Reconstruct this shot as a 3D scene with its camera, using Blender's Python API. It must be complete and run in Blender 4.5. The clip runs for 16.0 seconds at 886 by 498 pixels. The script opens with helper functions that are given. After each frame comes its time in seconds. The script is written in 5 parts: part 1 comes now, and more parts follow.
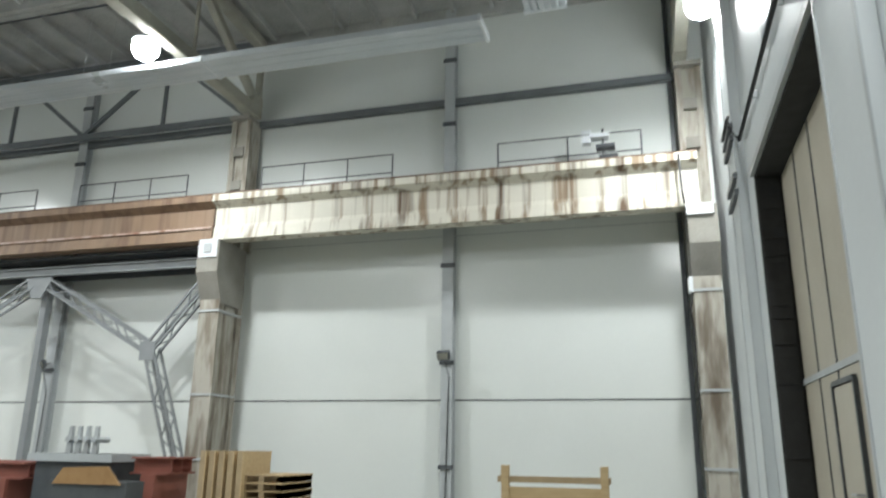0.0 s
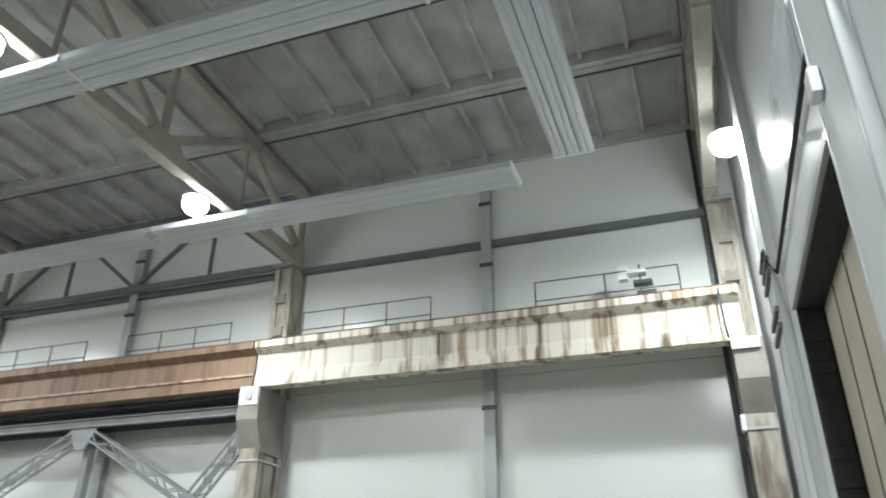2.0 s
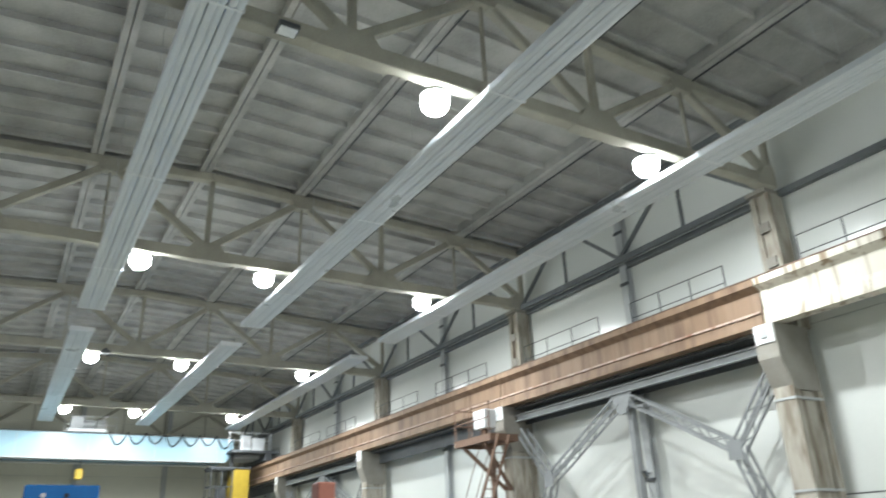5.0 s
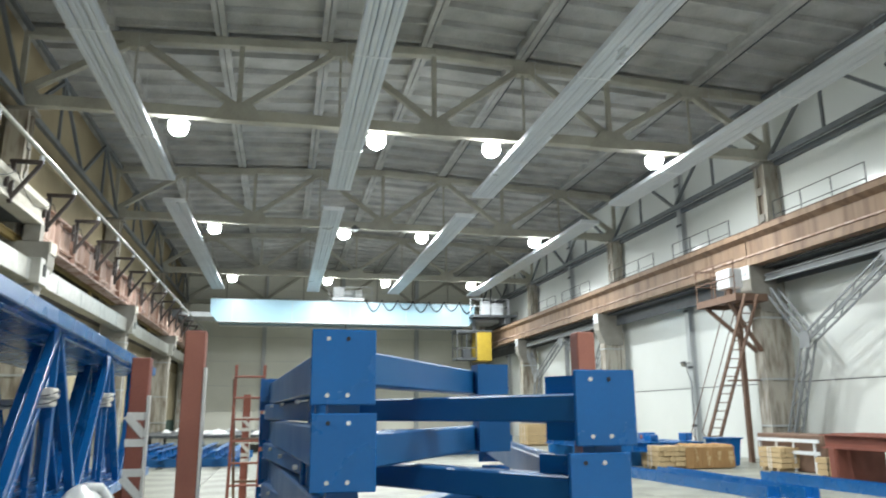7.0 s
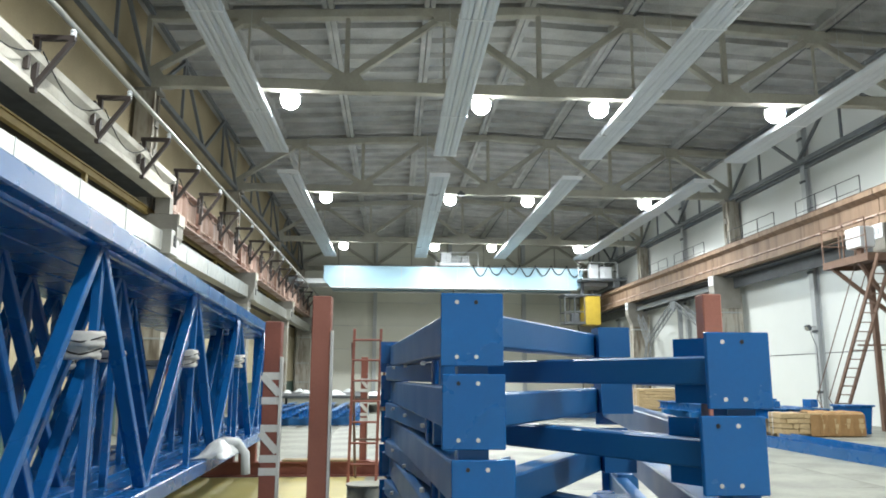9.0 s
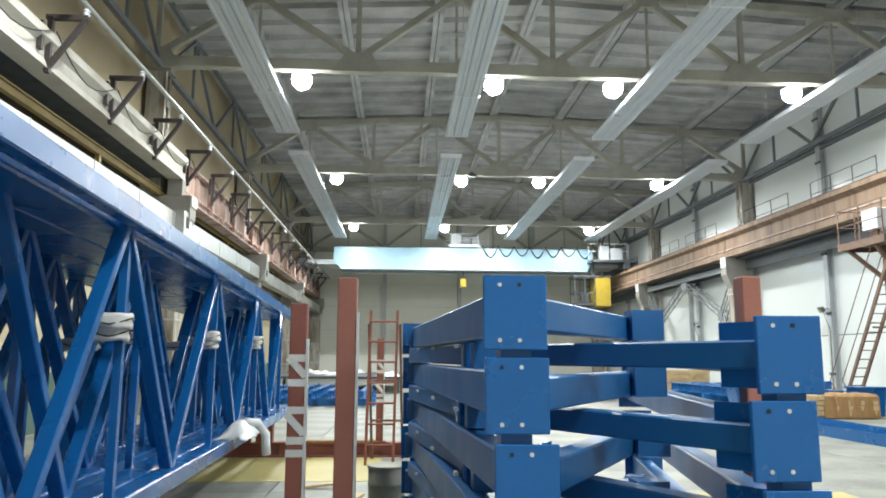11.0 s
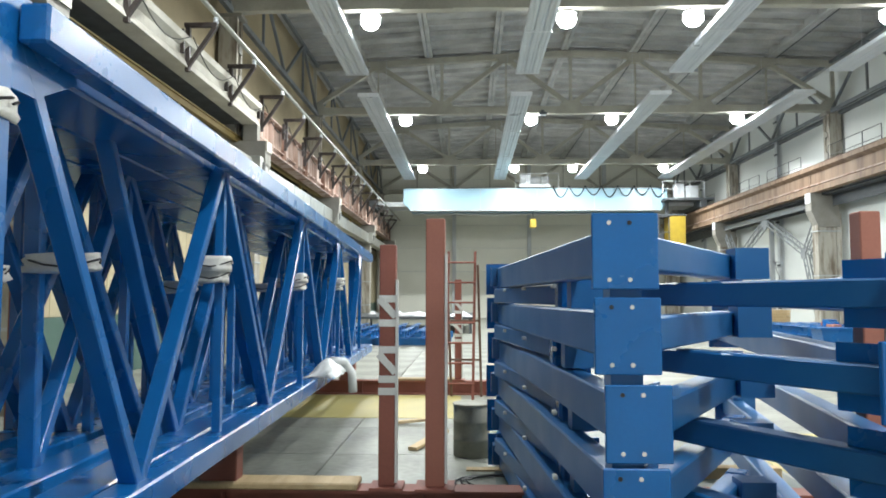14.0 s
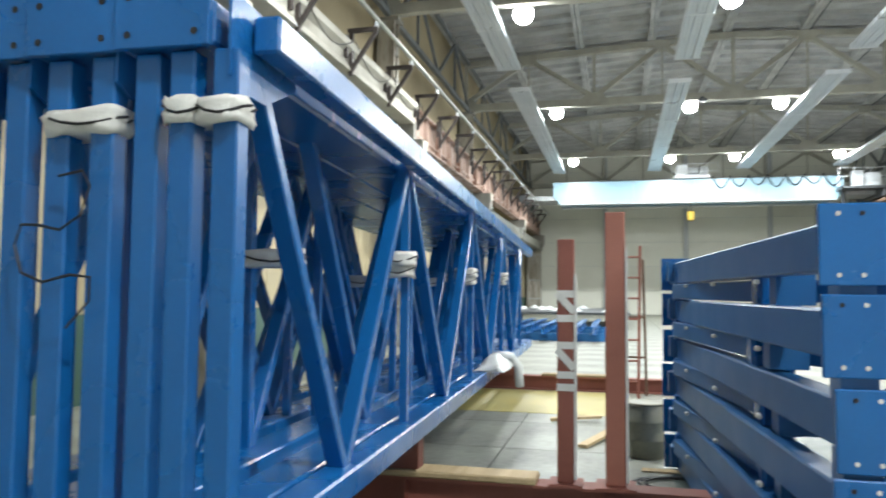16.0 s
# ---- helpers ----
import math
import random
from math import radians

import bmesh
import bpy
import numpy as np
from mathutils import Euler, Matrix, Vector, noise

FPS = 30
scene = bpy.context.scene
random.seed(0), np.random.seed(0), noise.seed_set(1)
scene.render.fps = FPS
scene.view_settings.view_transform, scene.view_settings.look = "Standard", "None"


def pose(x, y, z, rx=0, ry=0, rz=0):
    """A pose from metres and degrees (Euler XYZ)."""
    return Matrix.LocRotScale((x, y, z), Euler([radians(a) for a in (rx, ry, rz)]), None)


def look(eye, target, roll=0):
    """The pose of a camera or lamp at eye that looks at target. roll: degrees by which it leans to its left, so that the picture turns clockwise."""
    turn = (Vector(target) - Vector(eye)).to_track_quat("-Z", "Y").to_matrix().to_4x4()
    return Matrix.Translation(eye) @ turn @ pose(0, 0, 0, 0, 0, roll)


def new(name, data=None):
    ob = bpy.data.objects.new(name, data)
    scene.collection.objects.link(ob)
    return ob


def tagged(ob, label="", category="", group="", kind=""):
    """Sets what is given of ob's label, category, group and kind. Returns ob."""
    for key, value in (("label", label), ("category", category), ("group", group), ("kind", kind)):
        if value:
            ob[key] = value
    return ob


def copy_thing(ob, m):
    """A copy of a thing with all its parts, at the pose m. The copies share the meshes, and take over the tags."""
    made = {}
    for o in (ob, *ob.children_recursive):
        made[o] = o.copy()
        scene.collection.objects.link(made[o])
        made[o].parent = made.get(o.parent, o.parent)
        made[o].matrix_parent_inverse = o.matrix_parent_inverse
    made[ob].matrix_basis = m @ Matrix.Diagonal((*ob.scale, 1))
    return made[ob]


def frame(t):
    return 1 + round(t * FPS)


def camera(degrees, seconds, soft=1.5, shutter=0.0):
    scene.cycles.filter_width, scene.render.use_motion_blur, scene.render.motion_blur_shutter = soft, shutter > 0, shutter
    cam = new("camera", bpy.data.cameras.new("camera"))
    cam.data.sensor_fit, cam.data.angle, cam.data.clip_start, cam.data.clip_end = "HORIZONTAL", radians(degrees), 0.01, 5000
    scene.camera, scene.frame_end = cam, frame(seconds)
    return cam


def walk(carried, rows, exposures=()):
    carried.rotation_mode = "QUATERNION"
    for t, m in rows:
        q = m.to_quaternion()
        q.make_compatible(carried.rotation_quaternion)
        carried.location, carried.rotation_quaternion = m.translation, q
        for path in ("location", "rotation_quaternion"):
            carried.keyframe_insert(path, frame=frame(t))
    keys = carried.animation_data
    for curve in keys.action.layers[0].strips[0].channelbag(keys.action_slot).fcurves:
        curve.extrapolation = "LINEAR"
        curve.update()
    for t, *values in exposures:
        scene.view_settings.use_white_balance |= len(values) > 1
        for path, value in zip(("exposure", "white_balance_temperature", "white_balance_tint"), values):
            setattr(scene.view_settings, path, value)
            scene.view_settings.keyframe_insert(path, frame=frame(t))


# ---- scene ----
cam = camera(62.5, 16.0, soft=1.8, shutter=0.5)
PATH = [
    (0, (8.482, 3.241, 1.41), (10.335, 3.776, 1.939), 0.8),
    (0.5, (8.384, 3.27, 1.427), (10.216, 3.722, 2.089), 0.7),
    (1, (8.386, 3.249, 1.458), (10.171, 3.742, 2.212), 1.0),
    (1.5, (8.399, 3.232, 1.468), (10.137, 3.772, 2.296), 1.1),
    (2, (8.452, 3.137, 1.452), (10.142, 3.744, 2.333), 0.4),
    (2.5, (8.441, 3.105, 1.453), (10.068, 3.866, 2.332), -0.4),
    (3, (8.402, 3.101, 1.486), (9.926, 4.06, 2.356), -1.1),
    (3.5, (8.507, 2.957, 1.581), (9.887, 4.128, 2.432), -1.2),
    (4, (8.506, 2.948, 1.592), (9.706, 4.309, 2.433), -1.7),
    (4.5, (8.49, 2.957, 1.584), (9.579, 4.428, 2.392), -2.2),
    (5, (8.501, 3.035, 1.593), (9.447, 4.621, 2.36), -2.1),
    (7.5, (8.46, 3.309, 1.537), (8.776, 5.248, 1.911), -0.0),
    (8, (8.437, 3.237, 1.533), (8.672, 5.194, 1.873), 0.2),
    (8.5, (8.414, 3.268, 1.542), (8.587, 5.233, 1.876), 0.1),
    (9, (8.393, 3.266, 1.539), (8.527, 5.231, 1.884), 0.2),
    (11.5, (8.253, 3.339, 1.55), (8.353, 5.321, 1.796), 0.4),
    (12, (8.272, 3.334, 1.545), (8.257, 5.327, 1.705), 1.6),
    (12.5, (8.279, 3.323, 1.543), (8.223, 5.317, 1.686), 0.8),
    (13, (8.238, 3.336, 1.544), (8.15, 5.33, 1.669), 0.1),
    (13.5, (8.181, 3.359, 1.545), (8.103, 5.353, 1.683), -0.2),
    (14, (8.12, 3.385, 1.547), (8.05, 5.379, 1.681), 0.1),
    (14.5, (8.049, 3.402, 1.549), (7.984, 5.397, 1.667), 0.1),
    (15, (7.976, 3.394, 1.548), (7.84, 5.385, 1.681), 0.4),
    (15.5, (7.927, 3.383, 1.548), (7.649, 5.359, 1.689), 1.0),
    (16, (7.905, 3.368, 1.546), (7.439, 5.31, 1.664), 0.5),
]
walk(cam, [(t, look(eye, target, roll)) for t, eye, target, roll in PATH], [(0, -0.16), (2, -0.08), (2.5, -0.04), (3, -0.1), (3.5, 0.2), (9, 0.26), (13, 0.38), (14.5, 0.42), (16, 0.52)])

# ---- world and lamps' light ----
w = bpy.data.worlds.new("world")
scene.world = w
w.use_nodes = True
w.node_tree.nodes["Background"].inputs[0].default_value = (0.55, 0.6, 0.7, 1)
w.node_tree.nodes["Background"].inputs[1].default_value = 0.05
LAMP_POWER = 440
LAMP_COLOR = (0.95, 1.0, 1.0)
LAMP_X = (5.32, 10.9, 14.45, 19.9)
TRUSS_Y = (2.3, 12.8, 23.4, 35.1, 47.3, 59.6)
COL_Y = (2.15, 13.05, 23.65, 35.2, 47.3, 59.2)
RISE = 0.14  # the east crane girder lies a little higher than the west one
WALL_R, WALL_L, GABLE, FAR = 24.25, 0.95, 1.75, 60.0


# ---- materials ----
def mat(name, a, b=None, rough=0.6, metal=0.0, scale=3.0, fine=60.0, bump=0.1, stretch=(1, 1, 1), spread=0.5, specular=0.5, rvar=0.12):
    """A surface whose colour runs from a to b by coarse and fine noise, with relief and uneven gloss."""
    m = bpy.data.materials.new(name)
    m.use_nodes = True
    t = m.node_tree
    n, l = t.nodes, t.links
    p = n["Principled BSDF"]
    b = b or tuple(c * 0.72 for c in a)
    co = n.new("ShaderNodeTexCoord")
    mp = n.new("ShaderNodeMapping")
    mp.inputs["Scale"].default_value = stretch
    l.new(co.outputs["Object"], mp.inputs[0])
    big, small = n.new("ShaderNodeTexNoise"), n.new("ShaderNodeTexNoise")
    big.inputs["Scale"].default_value, big.inputs["Detail"].default_value = scale, 5
    small.inputs["Scale"].default_value, small.inputs["Detail"].default_value = fine, 3
    l.new(mp.outputs[0], big.inputs["Vector"])
    l.new(mp.outputs[0], small.inputs["Vector"])
    ramp = n.new("ShaderNodeMapRange")
    ramp.inputs[1].default_value, ramp.inputs[2].default_value = 0.5 - spread / 2, 0.5 + spread / 2
    mixf = n.new("ShaderNodeMath")
    mixf.operation = "MULTIPLY_ADD"
    mixf.inputs[1].default_value = 0.3
    l.new(small.outputs["Fac"], mixf.inputs[0])
    sc = n.new("ShaderNodeMath")
    sc.operation = "MULTIPLY"
    sc.inputs[1].default_value = 0.7
    l.new(big.outputs["Fac"], sc.inputs[0])
    l.new(sc.outputs[0], mixf.inputs[2])
    l.new(mixf.outputs[0], ramp.inputs[0])
    mix = n.new("ShaderNodeMix")
    mix.data_type = "RGBA"
    mix.inputs["A"].default_value, mix.inputs["B"].default_value = (*a, 1), (*b, 1)
    l.new(ramp.outputs[0], mix.inputs["Factor"])
    info = n.new("ShaderNodeObjectInfo")
    var = n.new("ShaderNodeMapRange")
    var.inputs[3].default_value, var.inputs[4].default_value = 0.94, 1.04
    l.new(info.outputs["Random"], var.inputs[0])
    hsv = n.new("ShaderNodeHueSaturation")
    l.new(var.outputs[0], hsv.inputs["Value"])
    l.new(mix.outputs["Result"], hsv.inputs["Color"])
    l.new(hsv.outputs[0], p.inputs["Base Color"])
    rr = n.new("ShaderNodeMapRange")
    rr.inputs[3].default_value, rr.inputs[4].default_value = max(0.03, rough - rvar), min(1, rough + rvar)
    l.new(big.outputs["Fac"], rr.inputs[0])
    l.new(rr.outputs[0], p.inputs["Roughness"])
    p.inputs["Metallic"].default_value = metal
    p.inputs["Specular IOR Level"].default_value = specular
    if bump:
        bp = n.new("ShaderNodeBump")
        bp.inputs["Strength"].default_value, bp.inputs["Distance"].default_value = bump, 0.02
        l.new(mixf.outputs[0], bp.inputs["Height"])
        l.new(bp.outputs[0], p.inputs["Normal"])
    return m


def streaked(name, base, stain, rust, axis_scale, low=0.5, high=0.66, rough=0.75):
    """Painted concrete or steel down which rust and dirt have run in vertical streaks."""
    m = mat(name, base, tuple(c * 0.85 for c in base), rough=rough, scale=1.2, fine=40, bump=0.25)
    t = m.node_tree
    n, l = t.nodes, t.links
    p = n["Principled BSDF"]
    old = p.inputs["Base Color"].links[0].from_socket
    co = n.new("ShaderNodeTexCoord")
    for sc, lo, hi, col, seed in ((axis_scale, low, high, stain, 0.0), (tuple(c * 0.45 for c in axis_scale), low + 0.04, high + 0.04, rust, 7.0)):
        mp = n.new("ShaderNodeMapping")
        mp.inputs["Scale"].default_value = sc
        mp.inputs["Location"].default_value = (seed, seed, 0)
        l.new(co.outputs["Object"], mp.inputs[0])
        no = n.new("ShaderNodeTexNoise")
        no.inputs["Scale"].default_value, no.inputs["Detail"].default_value = 1.0, 4
        l.new(mp.outputs[0], no.inputs["Vector"])
        mr = n.new("ShaderNodeMapRange")
        mr.inputs[1].default_value, mr.inputs[2].default_value = lo, hi
        l.new(no.outputs["Fac"], mr.inputs[0])
        mx = n.new("ShaderNodeMix")
        mx.data_type = "RGBA"
        mx.inputs["B"].default_value = (*col, 1)
        l.new(mr.outputs[0], mx.inputs["Factor"])
        l.new(old, mx.inputs["A"])
        old = mx.outputs["Result"]
    l.new(old, p.inputs["Base Color"])
    return m


def glow(name, color, strength):
    m = bpy.data.materials.new(name)
    m.use_nodes = True
    p = m.node_tree.nodes["Principled BSDF"]
    p.inputs["Base Color"].default_value = (0.9, 0.9, 0.9, 1)
    p.inputs["Emission Color"].default_value = (*color, 1)
    p.inputs["Emission Strength"].default_value = strength
    return m


M_WALL = mat("white_sandwich_panel", (0.74, 0.77, 0.75), (0.68, 0.71, 0.69), rough=0.2, scale=0.8, fine=14, bump=0.02, spread=0.7, rvar=0.06)
M_GABLE = mat("grey_sandwich_panel", (0.62, 0.65, 0.66), (0.56, 0.59, 0.6), rough=0.55, scale=0.8, fine=14, bump=0.03, rvar=0.06, specular=0.25)
M_BEIGE = mat("beige_wall_panel", (0.52, 0.45, 0.3), (0.42, 0.36, 0.23), rough=0.45, scale=0.9, fine=25, bump=0.08)
M_OCHRE = mat("ochre_plaster", (0.4, 0.33, 0.2), (0.26, 0.21, 0.13), rough=0.8, scale=0.7, fine=20, bump=0.25)
M_GREEN = mat("green_dado_paint", (0.08, 0.15, 0.12), (0.05, 0.1, 0.085), rough=0.45, scale=1.5)
M_FARW = mat("cream_wall_panel", (0.76, 0.76, 0.68), (0.66, 0.66, 0.58), rough=0.6, scale=0.6, fine=18, bump=0.05)
M_ROOF = mat("aged_roof_concrete", (0.56, 0.565, 0.55), (0.24, 0.24, 0.23), rough=0.9, scale=0.9, fine=22, bump=0.4, spread=0.5)
M_CONC = mat("aged_concrete", (0.34, 0.325, 0.29), (0.19, 0.18, 0.16), rough=0.88, scale=1.6, fine=30, bump=0.35, spread=0.5)
M_TRUSSC = mat("truss_concrete", (0.46, 0.45, 0.385), (0.27, 0.26, 0.22), rough=0.88, scale=1.3, fine=26, bump=0.3)
M_COLW = streaked("whitewashed_column", (0.44, 0.415, 0.36), (0.23, 0.2, 0.16), (0.14, 0.11, 0.08), (6.5, 6.5, 1.3), 0.47, 0.68, rough=0.85)
M_GIRDC = streaked("stained_white_girder", (0.72, 0.69, 0.6), (0.27, 0.2, 0.135), (0.11, 0.068, 0.04), (6.0, 6.0, 0.24), 0.51, 0.66)
M_GIRDR = streaked("rusty_brown_girder", (0.25, 0.165, 0.108), (0.13, 0.078, 0.05), (0.3, 0.215, 0.15), (4.0, 4.0, 0.3), 0.46, 0.7, rough=0.7)
M_GIRDW = mat("patchy_white_girder", (0.62, 0.6, 0.53), (0.4, 0.37, 0.31), rough=0.8, scale=1.5, fine=24, bump=0.2, spread=0.5)
M_GIRDP = streaked("pinkish_stained_girder", (0.55, 0.42, 0.36), (0.3, 0.18, 0.13), (0.24, 0.12, 0.08), (4.0, 4.0, 0.4), 0.48, 0.66)
M_STEEL = mat("grey_painted_steel", (0.48, 0.51, 0.52), (0.38, 0.4, 0.41), rough=0.42, scale=2.5, fine=50, bump=0.06)
M_BRACE = mat("mid_grey_painted_steel", (0.27, 0.29, 0.3), (0.19, 0.2, 0.21), rough=0.42, scale=2.5, fine=50, bump=0.06)
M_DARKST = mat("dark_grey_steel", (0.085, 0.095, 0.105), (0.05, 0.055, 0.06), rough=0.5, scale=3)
# dark steel lightened to put the hall's haze into its colour
M_GIRT = mat("faded_grey_steel", (0.15, 0.165, 0.175), (0.1, 0.11, 0.12), rough=0.5, scale=3)
M_BLACK = mat("black_rubber_seal", (0.022, 0.022, 0.022), (0.012, 0.012, 0.012), rough=0.7, scale=5)
M_WHITEP = mat("white_powder_coat", (0.74, 0.77, 0.8), (0.66, 0.69, 0.72), rough=0.3, scale=1.2, fine=30, bump=0.03)
M_RADI = mat("radiant_panel_sheet", (0.62, 0.66, 0.7), (0.52, 0.56, 0.6), rough=0.32, metal=0.25, scale=1.0, fine=22, bump=0.05)
M_GALV = mat("galvanised_sheet", (0.5, 0.5, 0.46), (0.36, 0.36, 0.33), rough=0.4, metal=0.75, scale=4, fine=45, bump=0.08)
M_BLUE = mat("blue_steel_paint", (0.006, 0.13, 0.4), (0.005, 0.1, 0.31), rough=0.27, specular=0.6, scale=2.0, fine=70, bump=0.06)
# dusty copy of the blue, darkened to stand for the beams' shaded sides
M_BLUED = mat("dusty_blue_steel_paint", (0.008, 0.11, 0.31), (0.018, 0.125, 0.31), rough=0.38, scale=3.0, fine=50, bump=0.06, spread=0.4)
M_RED = mat("red_oxide_primer", (0.3, 0.1, 0.07), (0.2, 0.065, 0.045), rough=0.62, scale=2.5, fine=60, bump=0.1)
M_REDL = mat("faded_red_primer", (0.42, 0.16, 0.11), (0.3, 0.11, 0.075), rough=0.6, scale=2.5, fine=60, bump=0.1)
M_TAPE = mat("white_wrap", (0.78, 0.77, 0.73), (0.62, 0.6, 0.55), rough=0.7, scale=8, fine=90, bump=0.4)
M_WOOD = mat("pale_pine", (0.58, 0.44, 0.25), (0.42, 0.3, 0.16), rough=0.7, scale=3, fine=30, bump=0.2, stretch=(6, 0.8, 6))
M_WOODO = mat("weathered_pine", (0.46, 0.35, 0.21), (0.3, 0.22, 0.13), rough=0.75, scale=3, fine=30, bump=0.2)
M_BURLAP = mat("brown_wrapping_paper", (0.38, 0.23, 0.1), (0.27, 0.15, 0.06), rough=0.8, scale=5, fine=60, bump=0.4)
M_FLOOR = mat("worn_concrete_floor", (0.31, 0.315, 0.265), (0.15, 0.155, 0.13), rough=0.45, scale=0.9, fine=14, bump=0.12, spread=0.3)
M_JOINT = mat("dark_floor_joint", (0.13, 0.13, 0.115), rough=0.9)
M_YELF = mat("yellow_floor_coating", (0.5, 0.4, 0.1), (0.4, 0.36, 0.16), rough=0.5, scale=1.2, fine=18, bump=0.1, spread=0.4)
M_YELLOW = mat("yellow_paint", (0.5, 0.36, 0.04), (0.36, 0.25, 0.03), rough=0.45, scale=3)
M_OCHREST = mat("ochre_painted_beam", (0.3, 0.22, 0.07), (0.2, 0.14, 0.05), rough=0.6, scale=3)
M_CRANE = mat("pale_blue_crane_paint", (0.34, 0.52, 0.62), (0.29, 0.46, 0.56), rough=0.38, scale=0.8, fine=20, bump=0.04)
M_RUSTL = mat("brown_ladder_steel", (0.2, 0.12, 0.085), (0.13, 0.08, 0.055), rough=0.7, scale=4)
# near-black plaster colour that stands for the shade behind the west girder
M_WALLSHADE = mat("sooty_plaster", (0.05, 0.042, 0.028), (0.025, 0.02, 0.014), rough=0.9, scale=1.2, fine=20, bump=0.2)
M_DRUM = mat("grey_green_drum_paint", (0.3, 0.29, 0.22), (0.19, 0.185, 0.14), rough=0.5, scale=5, fine=40, bump=0.1)
M_GATE = mat("cream_gate_panel", (0.5, 0.46, 0.38), (0.38, 0.35, 0.28), rough=0.5, scale=1.1, fine=25, bump=0.08)
M_BRKT = mat("dark_brown_bracket_steel", (0.06, 0.045, 0.04), (0.035, 0.028, 0.025), rough=0.6, scale=5)
# dark teal that stands for shadowed, cluttered floor under the stack
M_FLOORSHADE = mat("dark_teal_floor_sheet", (0.09, 0.115, 0.1), (0.04, 0.055, 0.05), rough=0.4, scale=2.2, fine=30, bump=0.3)
M_CABLE = mat("black_cable", (0.02, 0.02, 0.022), rough=0.5, scale=9)
M_PLASTIC = mat("white_plastic_film", (0.8, 0.82, 0.82), (0.7, 0.72, 0.72), rough=0.25, scale=6, fine=40, bump=0.5)
M_LAMP = glow("lamp_light", LAMP_COLOR, 60)


# ---- mesh helpers ----
def add_box(bm, x0, x1, y0, y1, z0, z1):
    v = [bm.verts.new((x, y, z)) for x in (x0, x1) for y in (y0, y1) for z in (z0, z1)]
    for f in ((0, 1, 3, 2), (4, 6, 7, 5), (0, 4, 5, 1), (2, 3, 7, 6), (0, 2, 6, 4), (1, 5, 7, 3)):
        bm.faces.new([v[i] for i in f])
    return v


def box(x0, x1, y0, y1, z0, z1, bevel=0.0):
    bm = bmesh.new()
    add_box(bm, min(x0, x1), max(x0, x1), min(y0, y1), max(y0, y1), min(z0, z1), max(z0, z1))
    if bevel:
        bmesh.ops.bevel(bm, geom=bm.edges[:], offset=bevel, segments=1, affect="EDGES")
    return bm


def add_bar(bm, a, b, wide, high, up=(0, 0, 1)):
    """A square-edged bar from a to b: wide across, high along up."""
    a, b = Vector(a), Vector(b)
    d = (b - a).normalized()
    u = Vector(up)
    if abs(d.dot(u)) > 0.98:
        u = Vector((0, 1, 0)) if abs(d.y) < 0.9 else Vector((1, 0, 0))
    s = d.cross(u).normalized() * wide / 2
    h = s.cross(d).normalized() * high / 2
    v = [bm.verts.new(p + i * s + j * h) for p in (a, b) for i, j in ((-1, -1), (1, -1), (1, 1), (-1, 1))]
    for f in ((3, 2, 1, 0), (4, 5, 6, 7), (0, 1, 5, 4), (1, 2, 6, 5), (2, 3, 7, 6), (3, 0, 4, 7)):
        bm.faces.new([v[i] for i in f])


def bar(a, b, wide, high, up=(0, 0, 1), bevel=0.0):
    bm = bmesh.new()
    add_bar(bm, a, b, wide, high, up)
    if bevel:
        bmesh.ops.bevel(bm, geom=bm.edges[:], offset=bevel, segments=1, affect="EDGES")
    return bm


def add_tube(bm, pts, r, n=8):
    """A round tube along pts."""
    pts = [Vector(p) for p in pts]
    rings = []
    for i, p in enumerate(pts):
        d = (pts[min(i + 1, len(pts) - 1)] - pts[max(i - 1, 0)]).normalized()
        u = Vector((0, 0, 1)) if abs(d.z) < 0.9 else Vector((1, 0, 0))
        s = d.cross(u).normalized()
        h = s.cross(d)
        rings.append([bm.verts.new(p + r * (math.cos(k * math.tau / n) * s + math.sin(k * math.tau / n) * h)) for k in range(n)])
    for a, b in zip(rings, rings[1:]):
        for k in range(n):
            bm.faces.new((a[k], a[(k + 1) % n], b[(k + 1) % n], b[k]))
    bm.faces.new(rings[0][::-1])
    bm.faces.new(rings[-1])


def tube(pts, r, n=8):
    bm = bmesh.new()
    add_tube(bm, pts, r, n)
    return bm


def lathe(profile, at=(0, 0, 0), n=24):
    """A turned body from (radius, height) pairs about a vertical axis."""
    bm = bmesh.new()
    rings = [[bm.verts.new((at[0] + r * math.cos(k * math.tau / n), at[1] + r * math.sin(k * math.tau / n), at[2] + z)) for k in range(n)] for r, z in profile]
    for a, b in zip(rings, rings[1:]):
        for k in range(n):
            bm.faces.new((a[k], a[(k + 1) % n], b[(k + 1) % n], b[k]))
    bm.faces.new(rings[0][::-1])
    bm.faces.new(rings[-1])
    return bm


def prism(profile, axis, c0, c1):
    """Extrude a closed outline along an axis ('x': outline in y, z; 'y': in x, z; 'z': in x, y)."""
    bm = bmesh.new()
    put = {"x": lambda a, b, c: (c, a, b), "y": lambda a, b, c: (a, c, b), "z": lambda a, b, c: (a, b, c)}[axis]
    r = [[bm.verts.new(put(a, b, c)) for a, b in profile] for c in (c0, c1)]
    n = len(profile)
    for k in range(n):
        bm.faces.new((r[0][k], r[0][(k + 1) % n], r[1][(k + 1) % n], r[1][k]))
    bm.faces.new(r[0][::-1])
    bm.faces.new(r[1])
    bmesh.ops.recalc_face_normals(bm, faces=bm.faces[:])
    return bm


